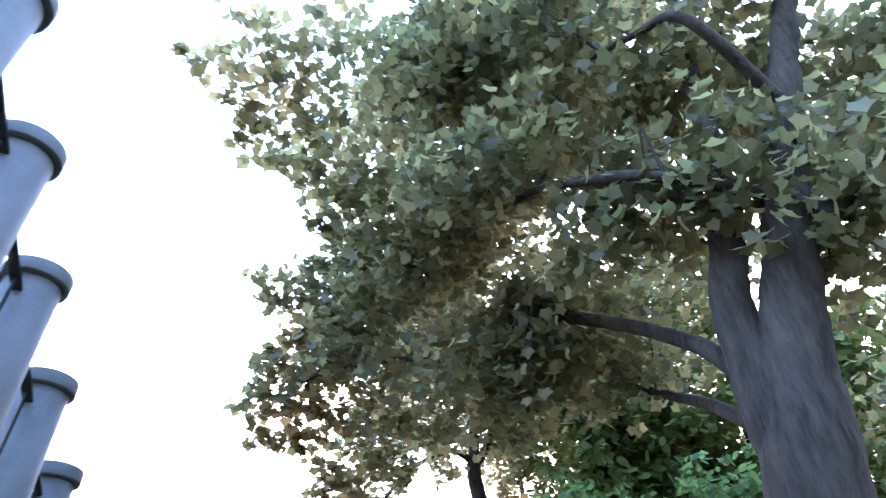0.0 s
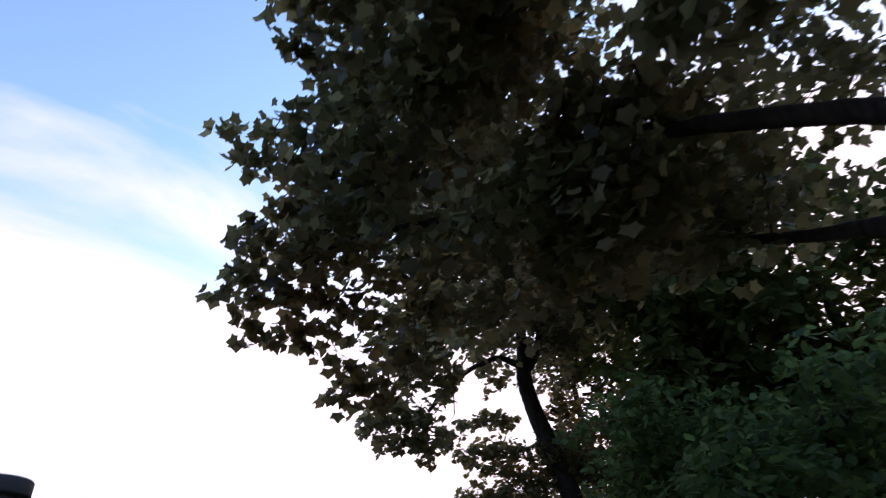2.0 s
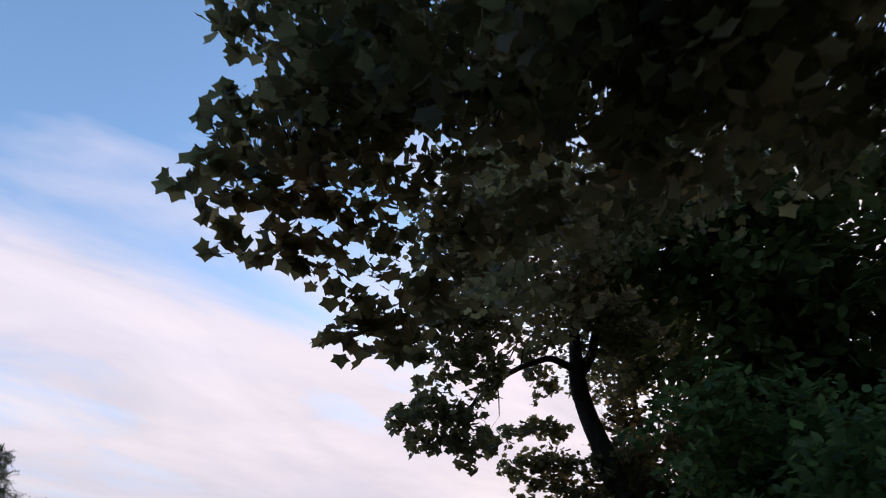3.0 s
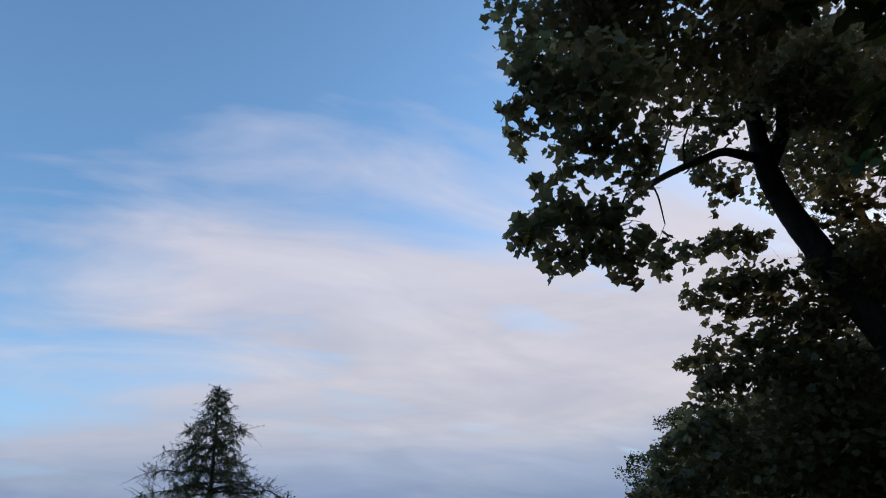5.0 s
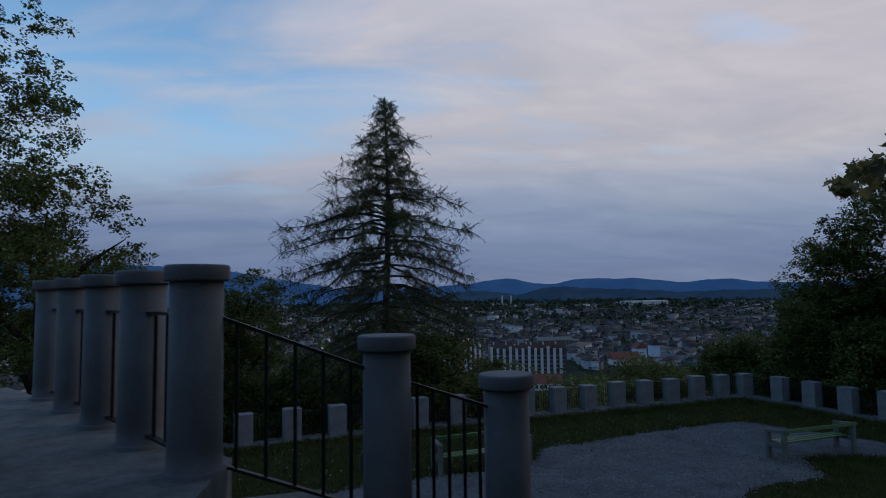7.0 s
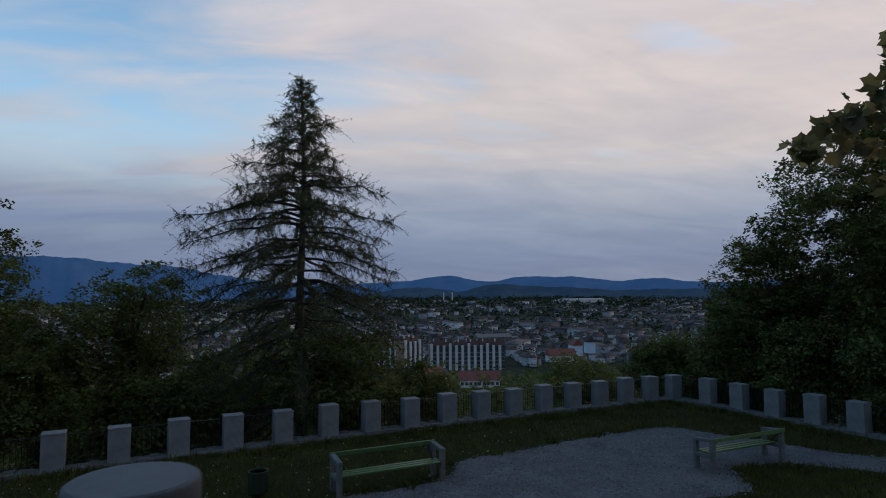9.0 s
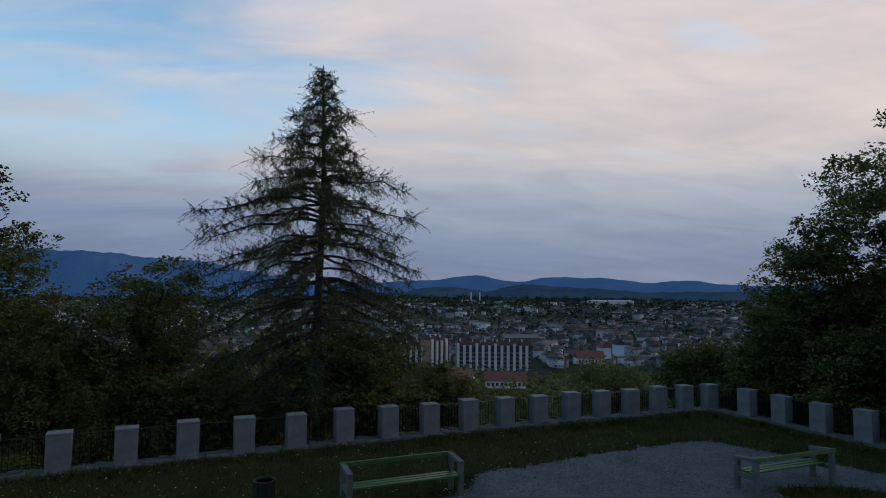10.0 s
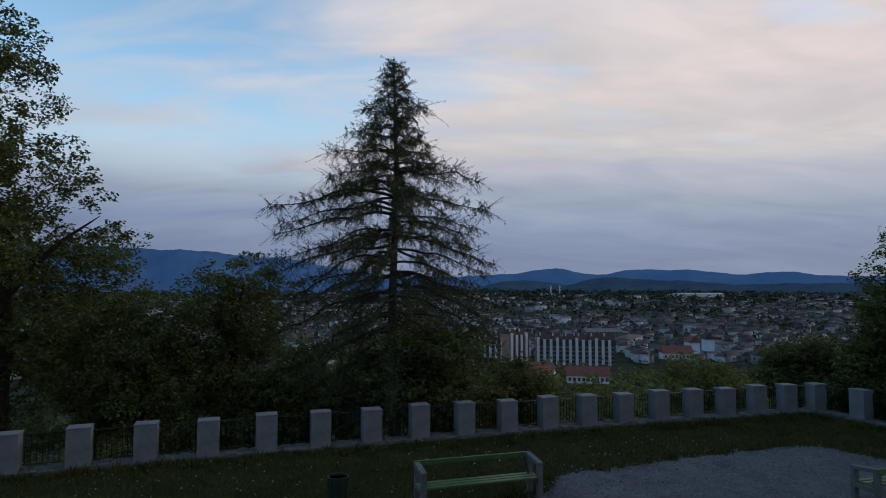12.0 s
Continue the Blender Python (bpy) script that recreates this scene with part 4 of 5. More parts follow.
def second_maple():
    rng = np.random.default_rng(31)
    trunk = [(8.2, 0.5, 2.9, 0.3), (7.6, 0.3, 4.4, 0.24), (6.6, 0.05, 6.1, 0.195), (5.78, -0.07, 7.35, 0.178), (5.5, -0.09, 7.85, 0.167), (5.15, -0.15, 8.42, 0.148), (4.94, -0.25, 8.82, 0.141), (4.81, -0.39, 9.12, 0.111), (4.62, -0.57, 9.49, 0.089), (4.48, -0.81, 9.96, 0.067), (4.3, -1.0, 10.8, 0.06), (4.1, -1.0, 11.6, 0.03)]
    twin = [(4.95, -0.28, 8.84, 0.104), (5.02, -0.55, 9.16, 0.081), (4.98, -0.79, 9.57, 0.067), (4.92, -1.2, 10.06, 0.044)]
    side_limb = [(4.81, -0.28, 8.94, 0.07), (4.36, -0.23, 8.99, 0.055), (4.0, -0.19, 8.84, 0.048), (3.42, -0.27, 8.5, 0.04), (2.67, -0.53, 7.96, 0.034), (2.04, -0.76, 7.42, 0.025)]
    dead_twig = [(2.82, -0.45, 8.08, 0.012), (2.84, -0.47, 7.9, 0.01), (2.94, -0.36, 7.65, 0.006)]
    back_stem = [(7.7, 0.35, 4.4, 0.14), (8.0, 0.6, 6.2, 0.11), (7.9, 0.6, 8.2, 0.08), (7.6, 0.5, 10.4, 0.04)]
    stems = [trunk, twin, side_limb, dead_twig, back_stem]
    # the drooping side towards the path
    edge = [(0.79, -1.6, 8.2, 0.195), (0.81, -1.24, 7.9, 0.148), (0.85, -1.14, 7.78, 0.093), (0.97, -1.55, 8.06, 0.278), (1.34, -1.59, 8.14, 0.337), (1.68, -1.66, 8.24, 0.3), (1.18, -1.27, 7.68, 0.213), (1.53, -1.32, 7.78, 0.289), (1.91, -1.34, 7.8, 0.21), (1.25, -0.99, 7.35, 0.213), (1.0, -0.78, 7.12, 0.145), (0.94, -0.68, 7.02, 0.091), (1.16, -0.84, 7.06, 0.191), (1.43, -0.92, 7.1, 0.222), (1.68, -1.06, 7.21, 0.217), (1.19, -0.72, 6.87, 0.1), (1.38, -0.84, 6.85, 0.127), (1.6, -0.91, 6.92, 0.176), (1.84, -0.95, 6.9, 0.189), (1.81, -0.93, 6.68, 0.083), (2.14, -0.92, 7.11, 0.14), (2.46, -0.63, 7.15, 0.118), (1.94, -1.12, 7.56, 0.17)]
    # a level arm of leaves and the tufts about it
    arm = [(3.29, 0.17, 7.54, 0.13), (3.82, 0.38, 7.83, 0.155), (4.25, 0.41, 8.05, 0.163), (4.53, 0.35, 8.14, 0.167), (4.69, 0.21, 8.07, 0.182), (4.91, 0.16, 8.0, 0.154), (4.41, 0.87, 7.59, 0.19), (4.61, 0.66, 7.57, 0.228), (4.8, 0.45, 7.56, 0.243), (5.05, 0.31, 7.54, 0.246), (5.25, 0.21, 7.55, 0.171), (4.52, 0.89, 7.36, 0.122), (4.71, 0.68, 7.34, 0.167), (4.93, 0.5, 7.21, 0.182), (5.16, 0.34, 7.26, 0.154), (4.28, 0.03, 8.84, 0.182), (4.54, 0.04, 8.7, 0.154), (4.39, 0.18, 8.54, 0.091), (3.94, -0.21, 9.1, 0.193)]
    # the low skirt of the crown
    low = [(4.2, 1.2, 6.76, 0.104), (4.32, 1.08, 6.78, 0.119), (4.42, 0.91, 6.9, 0.148), (4.59, 0.72, 6.93, 0.178), (4.76, 0.56, 6.85, 0.178), (5.01, 0.37, 6.92, 0.21), (5.34, 0.23, 7.03, 0.292), (5.64, -0.01, 7.29, 0.331), (5.91, -0.28, 7.63, 0.403), (5.54, -0.07, 7.61, 0.173), (4.39, 1.12, 6.51, 0.148), (4.36, 1.24, 6.26, 0.193), (4.56, 0.91, 6.58, 0.326), (4.95, 0.64, 6.52, 0.42), (5.46, 0.3, 6.56, 0.508), (4.28, 1.4, 5.98, 0.237), (4.11, 1.57, 5.92, 0.178), (3.98, 1.72, 5.76, 0.148), (3.92, 1.81, 5.52, 0.148), (3.58, 2.12, 5.21, 0.119)]
    skirt = [(3.79, 1.95, 5.32, 0.178), (4.09, 1.67, 5.46, 0.326), (4.44, 1.29, 5.77, 0.489), (5.07, 0.91, 5.75, 0.593), (5.65, 0.48, 5.84, 0.654), (4.24, 1.59, 5.14, 0.445), (4.91, 1.21, 5.07, 0.608)]
    # about and beyond the leaning stem
    top = [(2.67, -1.17, 8.85, 0.318), (2.81, -0.9, 8.51, 0.183), (3.49, -0.77, 9.04, 0.261), (3.84, -1.04, 9.51, 0.347), (4.03, -0.61, 9.17, 0.22), (4.49, -0.88, 9.52, 0.308), (4.91, -0.77, 9.3, 0.252), (4.79, -1.16, 9.69, 0.362), (5.32, -1.05, 9.32, 0.371), (5.54, -1.33, 9.38, 0.457), (5.1, -1.4, 9.8, 0.371), (5.65, -1.05, 8.84, 0.274), (5.61, -0.72, 8.64, 0.242), (5.48, -0.51, 8.44, 0.159), (5.44, -0.4, 8.19, 0.11), (5.78, -0.56, 8.21, 0.274)]
    clumps = [(x, y, z, r * 1.05, r * 1.05, r * 0.95) for x, y, z, r in edge + arm + low + skirt + top]
    clumps += [(x + 0.14, y + 0.16, z, r, r, r * 0.85) for x, y, z, r in edge + arm + low + skirt + top[4:]]
    clumps += fill((6.6, 0.2, 7.6), (0.5, 0.6, 0.8), 12, (0.25, 0.4), rng)
    clumps += fill((2.6, -1.6, 10.0), (1.7, 1.2, 1.0), 26, (0.45, 0.6), rng)
    clumps += fill((6.8, -0.4, 10.6), (1.4, 1.2, 1.6), 26, (0.45, 0.65), rng)
    clumps += fill((7.0, 1.3, 5.4), (1.6, 1.0, 2.3), 48, (0.45, 0.62), rng)
    clumps += fill((7.4, -0.9, 7.2), (1.2, 1.0, 1.8), 36, (0.4, 0.6), rng)
    tree("maple_tree", (8.2, 0.5, 2.9), stems, clumps, palmate(), (0.062, 0.105), 1150, M_BARK, M_MAPLE,
         "tall maple leaning over the path with dark dense foliage", 32, shell=0.2, bunched=5, loose=0.28)


second_maple()


def bright_bush():
    rng = np.random.default_rng(41)
    stems = [[(2.2, -5.4, 3.0, 0.12), (2.2, -5.4, 4.2, 0.09), (2.1, -5.4, 5.4, 0.05), (2.1, -5.4, 6.3, 0.02)]]
    clumps = fill((2.2, -5.6, 5.3), (1.1, 1.6, 1.3), 56, (0.3, 0.46), rng)
    clumps += fill((2.8, -7.6, 5.0), (0.9, 0.9, 1.1), 22, (0.32, 0.46), rng)
    clumps += fill((3.4, -3.6, 5.4), (1.2, 1.3, 1.9), 50, (0.35, 0.5), rng)
    tree("elder_tree", (2.2, -5.4, 3.0), stems, clumps, oval(), (0.085, 0.15), 1000, M_BARK, M_GREEN, "dense fresh green elder tree beside the path", 42, droop=0.5)


bright_bush()


def back_tree():
    """A taller tree on the slope that closes the view behind the elder."""
    rng = np.random.default_rng(45)
    stems = [[(6.8, -5.0, 3.0, 0.22), (6.8, -5.0, 5.5, 0.16), (6.7, -5.0, 8.5, 0.09), (6.7, -5.0, 11, 0.03)]]
    clumps = fill((6.6, -4.6, 7.6), (2.2, 3.2, 3.6), 110, (0.6, 0.85), rng)
    clumps += fill((4.9, -3.2, 8.6), (1.2, 1.2, 1.6), 26, (0.5, 0.7), rng)
    clumps += fill((4.1, -3.8, 9.8), (1.3, 1.3, 1.9), 34, (0.5, 0.7), rng)
    tree("deciduous_tree", (6.8, -5.0, 3.0), stems, clumps, oval(), (0.16, 0.26), 420, M_BARK, M_DULL, "tall dark dense tree on the slope above the path", 46, droop=0.5)


back_tree()


def larch():
    rng = np.random.default_rng(51)
    base = np.array((-0.95, 21.44, -3.4))
    H = 15.7
    ob = thing("larch_tree", pose(*base), "tall conical larch with drooping sparse boughs behind the parapet", "tree")
    z = np.linspace(0, H, 30)
    trunk = np.stack([0.05 * np.sin(z * 0.7), 0.04 * np.cos(z * 0.5), z, 0.23 * (1 - z / H) ** 0.85 + 0.012], -1)
    V, F = tubes([trunk], 12, 0.04, rng)
    arrays("trunk", V, F, M_BARK_DARK, ob, smooth=True)
    big, small, P = [], [], []
    n = 165
    for k in range(n):
        f = (k + 0.5) / n
        h = 2.2 + (H - 2.5) * f ** 0.92
        a = k * 2.39996 + rng.normal(0, 0.25)
        d = np.array([math.cos(a), math.sin(a)])
        # longer boughs low down, and on the side away from the town
        reach = min(0.15 + 0.42 * (H - h) + 0.045 * (H - h) ** 2, 4.5) * rng.uniform(0.62, 1.05) * (0.95 - 0.04 * d[0])
        pts = []
        for s in np.linspace(0, 1, 7):
            rise = 0.20 * math.sin(math.pi * s) - (0.12 + 0.92 * (1 - f)) * s + 0.36 * s ** 3
            w = d * reach * s
            pts.append((w[0], w[1], h + 0.24 * reach + rise * reach * 0.8, (0.012 + 0.011 * reach) * (1 - s) + 0.004))
        ln = np.array(pts)
        ln[1:, :3] += rng.normal(0, 0.02 * reach, (6, 3))
        ln = smooth_line(ln, 4)
        big.append(ln)
        m = int(12 + 29 * reach)
        for _ in range(m):
            s = rng.uniform(0.22, 1.0)
            q = ln[int(s * (len(ln) - 1))][:3]
            L = rng.uniform(0.2, 0.7) * (0.5 + 0.5 * min(1, reach / 2))
            out = np.array([d[0], d[1], 0]) * rng.uniform(0.1, 0.6) + np.append(rng.normal(0, 0.45, 2), 0)
            e = q + out * L + np.array([0, 0, rng.choice((-0.75, -0.45, 0.5), p=(0.42, 0.28, 0.3)) * L])
            mid = (q + e) / 2 + np.array([0, 0, 0.05 * L])
            small.append(np.array([(*q, 0.007), (*mid, 0.006), (*e, 0.003)]))
            c = int(6 + 20 * L)
            u = rng.random((c, 1))
            P.append(np.where(u < 0.5, q + (mid - q) * 2 * u, mid + (e - mid) * (2 * u - 1)) + rng.normal(0, 0.018, (c, 3)))
    V, F = tubes(big, 5)
    tagged(arrays("branchwork", V, F, M_BARK_DARK, ob), kind="stuff")
    V, F = tubes(small, 3)
    tagged(arrays("twigwork", V, F, M_BARK_DARK, ob), kind="stuff")
    P = np.vstack(P)
    V, F = scatter(blade(), P, rng.uniform(0.06, 0.13, len(P)), rng, droop=0.3, spread=1.3)
    tagged(arrays("needles", V, F, M_NEEDLE, ob), kind="stuff")


larch()


def hillside_tree(x, y, foot, top, width, label, seed, per=780, leaf=(0.1, 0.165), name="deciduous_tree", loose=0.0, lean=0.0):
    rng = np.random.default_rng(seed)
    h = top - foot
    stems = [[(x, y, foot, 0.02 * h + 0.05), (x + lean * 0.3, y, foot + h * 0.3, 0.016 * h + 0.03), (x + lean * 0.6, y, foot + h * 0.6, 0.011 * h + 0.02), (x + lean, y, foot + h * 0.8, 0.02)]]
    for k in range(6):
        a = k * 1.05 + rng.uniform(0, 0.6)
        z0 = foot + h * rng.uniform(0.25, 0.6)
        r = width * rng.uniform(0.55, 0.85)
        stems.append([(x + lean * 0.4, y, z0, 0.008 * h + 0.02), (x + lean * 0.4 + 0.5 * r * math.cos(a), y + 0.5 * r * math.sin(a), z0 + 0.12 * h, 0.005 * h + 0.015),
                      (x + lean * 0.4 + r * math.cos(a), y + r * math.sin(a), z0 + 0.2 * h, 0.012)])
    clumps = fill((x + lean * 0.6, y, foot + h * 0.60), (width, width, h * 0.40), int((50 + 8 * width * h / 8) * (1 - 1.6 * min(loose, 0))), (0.5, 0.9), rng)
    return tree(name, (x, y, foot), stems, clumps, lozenge(), leaf, per * (1 - max(loose, 0)), M_BARK, M_DULL, label, seed + 1, shell=0.35, droop=0.4, group="trees below the terrace", twigs=3, bunched=24, loose=0.17)


def foot(x, y):
    return float(ground_z(np.array(float(x)), np.array(float(y)))) - 0.15


# by the parapet, from one end to the other
for x, y, top, width, loose, lean, label in (
        (-17.6, 19.3, 18.9, 4.7, 0.15, 0.6, "tall loose-leaved deciduous tree with thin spreading branches"),
        (-12.8, 18.8, 9.9, 3.5, 0.0, 0.3, "loose-leaved deciduous tree with thin spreading branches"),
        (-13.0, 24.0, 6.4, 3.2, 0.1, 0.0, "broad dark green tree on the slope below the parapet"),
        (-9.2, 20.6, 3.9, 2.4, 0.0, 0.0, "low dark bushy tree behind the parapet"),
        (-7.2, 23.2, 6.5, 2.0, 0.0, 0.0, "rounded dense green tree rising behind the parapet"),
        (-5.0, 21.2, 2.0, 2.0, 0.0, 0.0, "low dark bushy tree behind the parapet"),
        (-3.2, 24.5, 2.4, 2.4, 0.0, 0.0, "low dark bushy tree behind the parapet"),
        (0.5, 19.8, 2.9, 2.1, 0.0, 0.0, "brownish green bushy tree at the foot of the larch"),
        (3.2, 23.4, 1.6, 1.8, 0.2, 0.0, "sparse bushy tree behind the parapet"),
        (9.0, 33.0, -1.0, 3.0, 0.0, 0.0, "dark green tree lower down the slope"),
        (14.0, 32.0, 0.4, 3.0, 0.0, 0.0, "dark green tree lower down the slope"),
        (15.6, 24.8, 1.9, 2.2, -0.4, 0.0, "dark green tree beyond the parapet corner"),
        (17.6, 22.0, 6.3, 2.5, -0.8, 0.0, "dark green tree beyond the parapet corner"),
        (20.8, 18.6, 11.7, 4.5, -1.3, 0.0, "large dark dense tree beyond the parapet"),
        (17.3, 18.6, 2.8, 1.7, -0.2, 0.0, "low dark bushy tree beyond the parapet"),
        (18.2, 15.6, 3.0, 1.8, -0.2, 0.0, "low dark bushy tree beyond the parapet"),
        (16.2, 21.6, 2.4, 1.6, -0.2, 0.0, "low dark bushy tree beyond the parapet"),
        (21.0, 14.0, 11.5, 3.8, -0.9, 0.0, "large dark dense tree beyond the parapet")):
    hillside_tree(x, y, foot(x, y), top, width, label, int(abs(x * 13 + y * 7)) + 60, loose=loose, lean=lean)


def build_woods():
    """The wooded slope further down, one carpet of crowns."""
    rng = np.random.default_rng(77)
    cl = []
    for _ in range(3000):
        y = 30 * (430 / 30) ** rng.random() if rng.random() < 0.35 else rng.uniform(120, 430)
        x = rng.uniform(-0.6, 0.72) * y
        z = foot(x, y)
        if y > 280 and 28 < x < 80 and y < 300 or 130 < x < 215 and y > 385:
            continue
        r = rng.uniform(2.2, 4.0) * (1 + y / 500)
        crest = 3.8 - 0.106 * y if 0.385 * y < x < 0.6 * y else 3.2 - 0.125 * y
        cap = min(z + rng.uniform(6, 13), crest - rng.uniform(0, 5) if x > 0.02 * y else 8)
        cl.append((x, y, max(cap - r, z - 1), r, r, r * 1.2))
    P = np.vstack([in_clumps([c], 15 * min(1, (45 / c[1]) ** 1.6) + 0.6, rng, 0.5) for c in cl])
    V, F = scatter(lozenge(), P, np.clip(0.0115 * P[:, 1], 0.32, 2.5) * rng.uniform(0.7, 1.2, len(P)), rng, droop=0.3)
    tagged(arrays("wooded_slope", V, F, M_DULL), "dark woods covering the hillside below", "woods", kind="stuff")


build_woods()


# ---- the town and the hills ----
def valley_z(x, y):
    return -59 + 15 * min(max((math.hypot(x, y) - 500) / 3500, 0), 1)


def build_town():
    rng = np.random.default_rng(81)
    WV, WF, RV, RF = [], [], [], []
    cube = np.array([(sx, sy, sz) for sz in (0, 1) for sx, sy in ((-0.5, -0.5), (0.5, -0.5), (0.5, 0.5), (-0.5, 0.5))])
    quads = np.array([(0, 1, 5, 4), (1, 2, 6, 5), (2, 3, 7, 6), (3, 0, 4, 7), (4, 5, 6, 7)])
    hat = np.array([(-0.55, -0.6, 0), (0.55, -0.6, 0), (0.55, 0.6, 0), (-0.55, 0.6, 0), (-0.55, 0, 1), (0.55, 0, 1), (0.55, 0, 1), (-0.55, 0, 1)])
    hq = np.array([(0, 1, 5, 4), (2, 3, 7, 6), (1, 2, 6, 5), (3, 0, 4, 7)])
    # quarters of the town: houses stand in knots along streets, with green between
    knots = [(rng.uniform(-0.62, 0.78), 400 * (2750 / 400) ** rng.random(), rng.choice((18, -20, 60, 100))) for _ in range(240)]
    n = 0
    for _ in range(3600):
        kx, ky, way = knots[rng.integers(len(knots))]
        y = ky * (1 + rng.normal(0, 0.06))
        x = kx * ky + rng.normal(0, 60 + 0.05 * ky)
        if y < 800 and rng.random() < 0.45:
            continue
        if y < 395 or y > 2850 or y < 490 and 5 < x < 230:
            continue
        z = valley_z(x, y)
        big = rng.random() < (0.05 if y < 900 else 0.13)
        w, d, h = (rng.uniform(22, 55), rng.uniform(11, 20), rng.uniform(5, 11)) if big else (rng.uniform(8, 12), rng.uniform(6, 8.5), rng.uniform(4.5, 8))
        yaw = way + rng.normal(0, 7) + rng.choice((0, 90))
        c, s = math.cos(radians(yaw)), math.sin(radians(yaw))
        R = np.array([[c, s, 0], [-s, c, 0], [0, 0, 1]])
        WV.append((cube * (w, d, h)) @ R + (x, y, z))
        WF.append(quads + 8 * n)
        top = 0.6 if big else d * 0.36
        RV.append((hat * (w, d, top)) @ R + (x, y, z + h))
        RF.append(hq + 8 * n)
        n += 1
    tagged(arrays("town_houses", np.vstack(WV), np.vstack(WF), M_HOUSE), "pale houses and blocks of the town in the valley", "town", kind="stuff")
    tagged(arrays("town_roofs", np.vstack(RV), np.vstack(RF), M_ROOF), "dark red and brown roofs of the town", "town roofs", kind="stuff")
    cl = []
    for k in range(5600):
        # trees thicken into one dark belt before the hills
        y = 380 * (3000 / 380) ** rng.random() if k < 4200 else rng.uniform(2750, 3400)
        x = rng.uniform(-0.8, 0.9) * y
        if 395 < y < 470 and 5 < x < 150:
            continue
        r = rng.uniform(3.5, 7.0) * (1 + y / 2600)
        cl.append((x, y, valley_z(x, y) + r * 0.55, r * 1.5, r, r * 0.75))
    P = in_clumps(cl, 0.3, rng, 0.4)
    V, F = scatter(lozenge(), P, np.clip(0.0048 * P[:, 1], 2.4, 9.0) * rng.uniform(0.7, 1.3, len(P)), rng, droop=0.2)
    tagged(arrays("town_trees", V, F, M_TOWN_TREE), "trees among the houses of the valley", "trees", kind="stuff")


build_town()


def apartment_block(m, bays, bay, depth, h, label):
    """White vertical wall strips between dark glazed balcony bays, each roof line a storey step."""
    ob = thing("apartment_block", m, label, "apartment building", "blocks of flats")
    L = bays * bay
    part("body", boxed((L, depth, h), (L / 2, depth / 2, h / 2)), M_GLASS, ob)
    rngb = np.random.default_rng(4)
    for k in range(bays):
        hh = h + (2.2 if k % 3 == 0 else 0.8)
        part("wall_strip", boxed((bay * 0.42, 1.6, hh), (bay * (k + 0.25), -0.5, hh / 2)), M_WHITE, ob)
        for s in range(int(h / 2.9)):
            part("balcony", boxed((bay * 0.52, 1.1, 0.8), (bay * (k + 0.73), -0.2, 2.9 * s + 1.0)), M_BALCONY, ob)
    # a broken line of tiled roofs, one for each pair of bays
    for k in range(0, bays, 2):
        w, rise = bay * min(2, bays - k), 3.4 + 1.5 * rngb.random()
        x0, z0 = bay * k, h + 0.6 * rngb.random()
        bm = bmesh.new()
        v = [bm.verts.new(p) for p in ((x0, 0.4, z0), (x0 + w, 0.4, z0), (x0 + w, depth, z0), (x0, depth, z0), (x0 + 0.18 * w, depth / 2, z0 + rise), (x0 + 0.82 * w, depth / 2, z0 + rise))]
        for f in ((0, 1, 5, 4), (1, 2, 5), (2, 3, 4, 5), (3, 0, 4), (3, 2, 1, 0)):
            bm.faces.new([v[i] for i in f])
        part("roof", bm, M_TILE, ob, "dark red-brown tiled roof")
        part("chimney", boxed((0.9, 0.9, 2.2), (x0 + w * 0.3, depth * 0.35, z0 + rise * 0.8)), M_WHITE, ob, "pale chimney")
    part("end_wall", boxed((0.9, depth + 0.4, h + 1.0), (-0.45, depth / 2, (h + 1) / 2)), M_BRICK, ob, "brick end wall")
    return ob


apartment_block(pose(57, 440, -54, 0, 0, -6), 12, 4.5, 13, 17.0, "long white striped block of flats with dark balconies")
apartment_block(pose(20, 470, -53, 0, 0, 4), 4, 4.4, 12, 12, "smaller white striped block of flats with brick end")
apartment_block(pose(40, 462, -55, 0, 0, 30), 4, 4.4, 12, 19, "brick and white block of flats")
apartment_block(pose(92, 500, -56, 0, 0, -12), 8, 4.4, 12, 14, "white striped block of flats with brown roofs")
apartment_block(pose(14, 520, -56, 0, 0, 8), 9, 4.4, 12, 14, "white striped block of flats with brown roofs")


def house(m, w, d, h, roof, wall, roof_mat, label, windows=5):
    ob = thing("house", m, label, "house", "houses in the valley")
    walls = part("wall", boxed((w, d, h), (0, 0, h / 2)), wall, ob)
    bm = bmesh.new()
    v = [bm.verts.new(p) for p in ((-w / 2 - 0.6, -d / 2 - 0.6, h - 0.2), (w / 2 + 0.6, -d / 2 - 0.6, h - 0.2), (w / 2 + 0.6, d / 2 + 0.6, h - 0.2), (-w / 2 - 0.6, d / 2 + 0.6, h - 0.2),
                                   (-w / 2 - 0.6, 0, h + roof), (w / 2 + 0.6, 0, h + roof))]
    for f in ((0, 1, 5, 4), (2, 3, 4, 5), (1, 2, 5), (3, 0, 4), (3, 2, 1, 0)):
        bm.faces.new([v[i] for i in f])
    part("roof", bm, roof_mat, ob)
    for k in range(windows):
        x = -w / 2 + w * (k + 0.5) / windows
        for z in np.arange(1.8, h - 1, 3.0):
            part("window", boxed((1.2, 0.2, 1.5), (x, -d / 2 - 0.03, z)), M_GLASS, walls)
    return ob


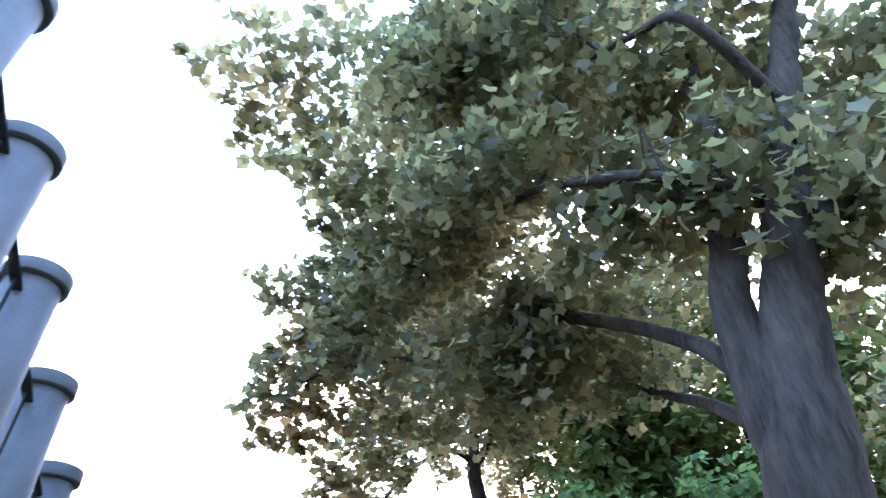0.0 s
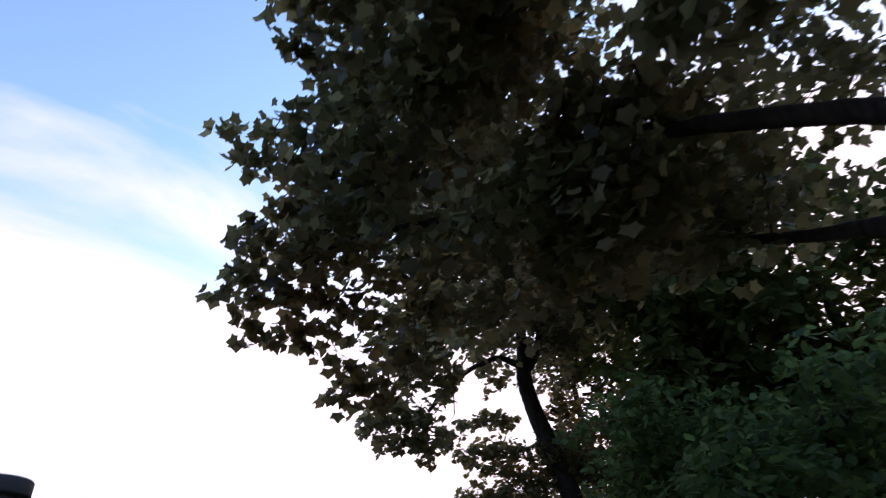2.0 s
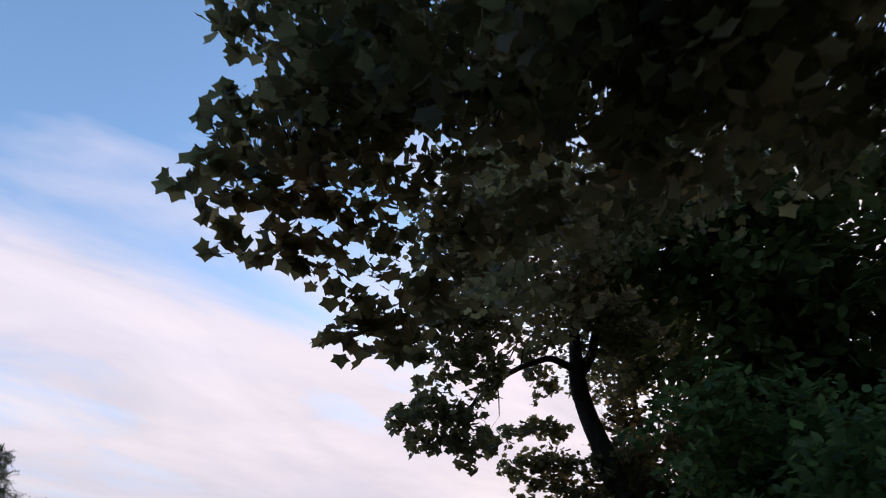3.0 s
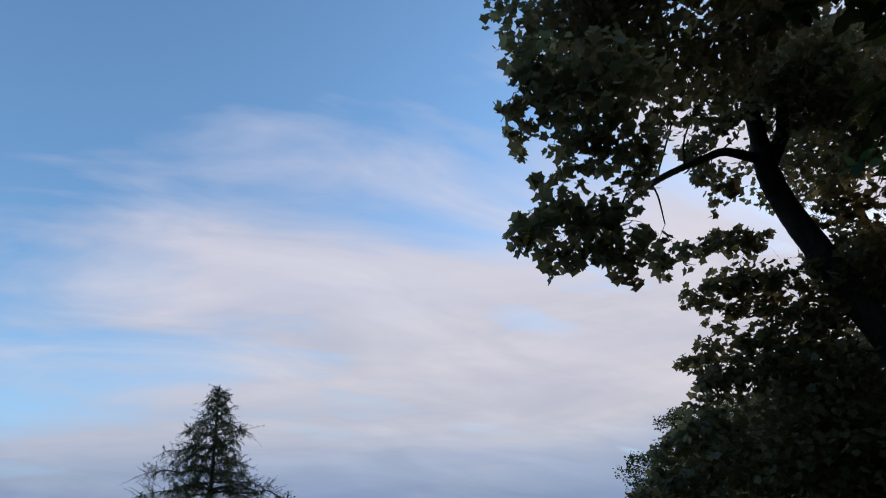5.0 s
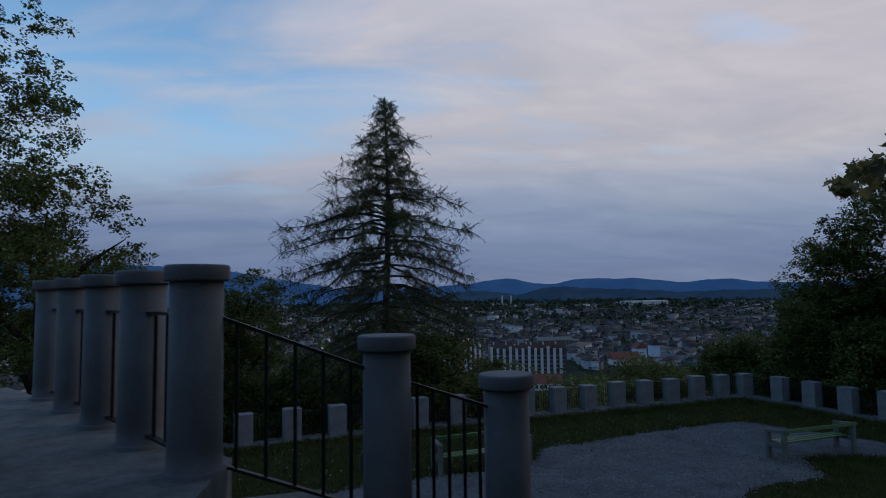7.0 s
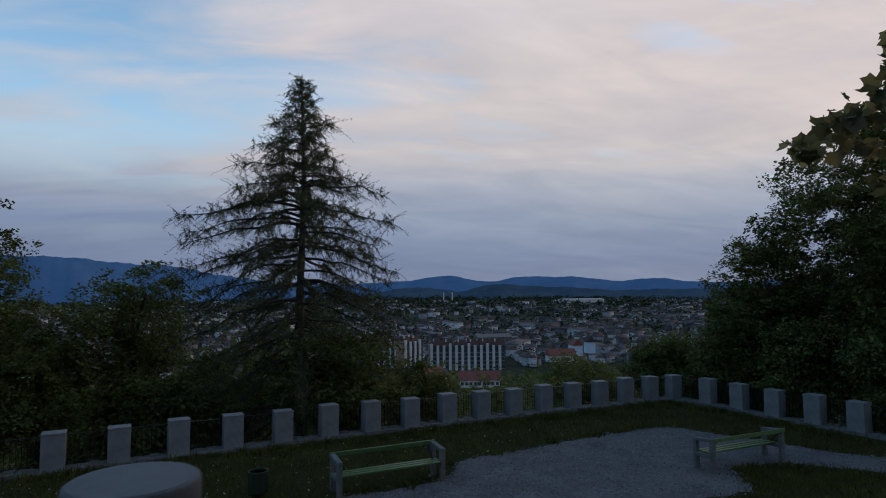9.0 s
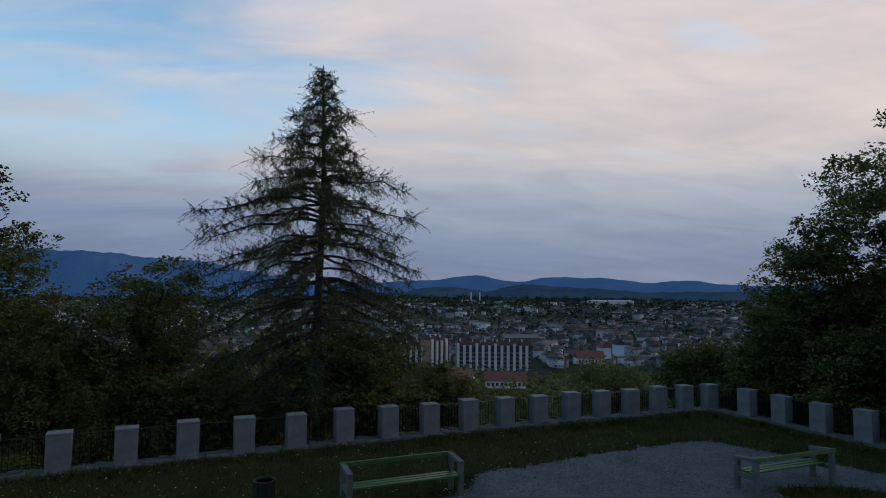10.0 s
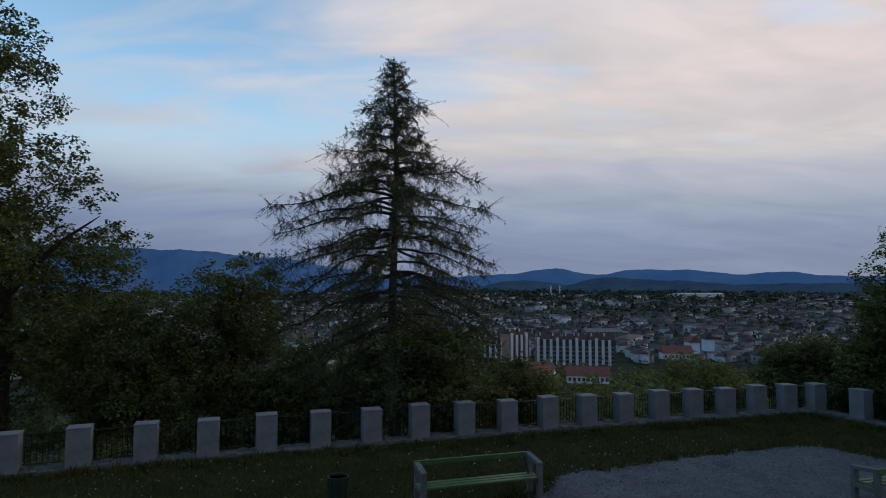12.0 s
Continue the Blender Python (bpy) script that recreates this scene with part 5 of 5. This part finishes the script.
house(pose(62, 292, -42.5, 0, 0, -6), 19, 8, 3.6, 3.8, M_WHITE, M_RED, "long house with a bright red tiled roof", 9)
house(pose(40, 300, -46, 0, 0, 30), 10, 9, 7, 5, M_WHITE, M_RED, "small pale house with a red roof", 3)
house(pose(47, 322, -46, 0, 0, 70), 8, 8, 6, 3.5, M_WHITE, M_ROOF, "pale house with a dark roof", 3)
house(pose(140, 396, -44, 0, 0, 0), 18, 9, 4, 4.4, M_WHITE, M_RED, "wide house with a red tiled roof", 8)
house(pose(163, 430, -44.5, 0, 0, 96), 8, 7.5, 8, 4.5, M_BLUE, M_RED, "pale blue gabled house with a steep red roof", 3)
house(pose(190, 470, -47, 0, 0, 90), 7, 7, 9, 5, M_BLUE, M_ROOF, "tall pale gabled building like a church", 2)
house(pose(150, 640, -58, 0, 0, 5), 38, 18, 12, 3, M_OLD, M_OLD, "large grey public building", 9)
house(pose(905, 2330, -50, 0, 0, 5), 170, 60, 14, 2, M_WHITE, M_WHITE, "long white warehouse on the plain", 6)


def chimney(x, y, z):
    ob = thing("factory_chimney", pose(x, y, z), "slim pale factory chimney far on the plain", "chimney", "chimneys")
    part("stack", turned([(3.4, 0), (2.4, 42)], 10), M_WHITE, ob)


chimney(372, 2470, -50)
chimney(408, 2470, -50)


def ridge(name, dist, crest_at, mat, seed, label, rough=1.0):
    """A chain of hills through (bearing, height) pairs: a sheet from its foot up to an uneven crest and down behind."""
    rng = np.random.default_rng(seed)
    n = 420
    at = np.array(crest_at, float)
    yaw = np.linspace(at[0, 0], at[-1, 0], n)
    crest = np.interp(yaw, at[:, 0], at[:, 1])
    crest = np.convolve(np.pad(crest, 3, mode="edge"), np.ones(7) / 7, "valid")
    for f, a in ((0.9, 3.0), (2.3, 2.4), (6.1, 1.3), (15, 0.6)):
        crest = crest + rough * a * np.sin(f * yaw + rng.uniform(0, 6))
    V, rows = [], ((0.88, 0.0), (0.93, 0.45), (0.97, 0.75), (1.0, 1.0), (1.06, 0.7), (1.12, -0.2))
    for s, f in rows:
        a = np.radians(yaw)
        wob = dist * s * (1 + (0.012 * np.sin(yaw * 0.7 + s * 9)))
        V.append(np.stack([wob * np.sin(a), wob * np.cos(a), -48 + (crest + 48) * f + (6 * np.sin(yaw * 1.9 + s * 40) if 0 < f < 1 else 0)], -1))
    V = np.concatenate(V)
    i, k = np.meshgrid(np.arange(len(rows) - 1), np.arange(n - 1), indexing="ij")
    a = i * n + k
    F = np.stack([a, a + 1, a + n + 1, a + n], -1).reshape(-1, 4)
    tagged(arrays(name, V, F, mat, smooth=True), label, "hills", kind="structure")


# the hills' blue is distance haze carried by their material colour
ridge("backdrop", 4150, [(-80, 40), (-8, 40), (2, 48), (5, 60), (8.8, 108), (11.5, 60), (12.6, 50), (16, 96), (18, 82), (21, 90), (24.5, 46), (27.5, 82), (31, 40), (40, 55), (80, 60)], M_HAZE_RIDGE, 5, "distant hills on the horizon, haze put into their blue colour", 0.8)
ridge("backdrop_hill", 3300, [(-85, 190), (-45, 200), (-33, 172), (-26, 166), (-20, 146), (-15, 120), (-10, 70), (-5, 10), (0, -40)], M_HAZE_RIDGE, 6, "long hill beyond the valley, haze put into its dark blue colour")
ridge("backdrop_foothill", 3500, [(1, -30), (4.5, 14), (7.5, 12), (10, -8), (13, 32), (15, 30), (19, 16), (25, -4), (32, 6), (45, -20)], M_HAZE_NEAR, 8, "low wooded foothills at the edge of the plain, tinted for haze", 0.7)
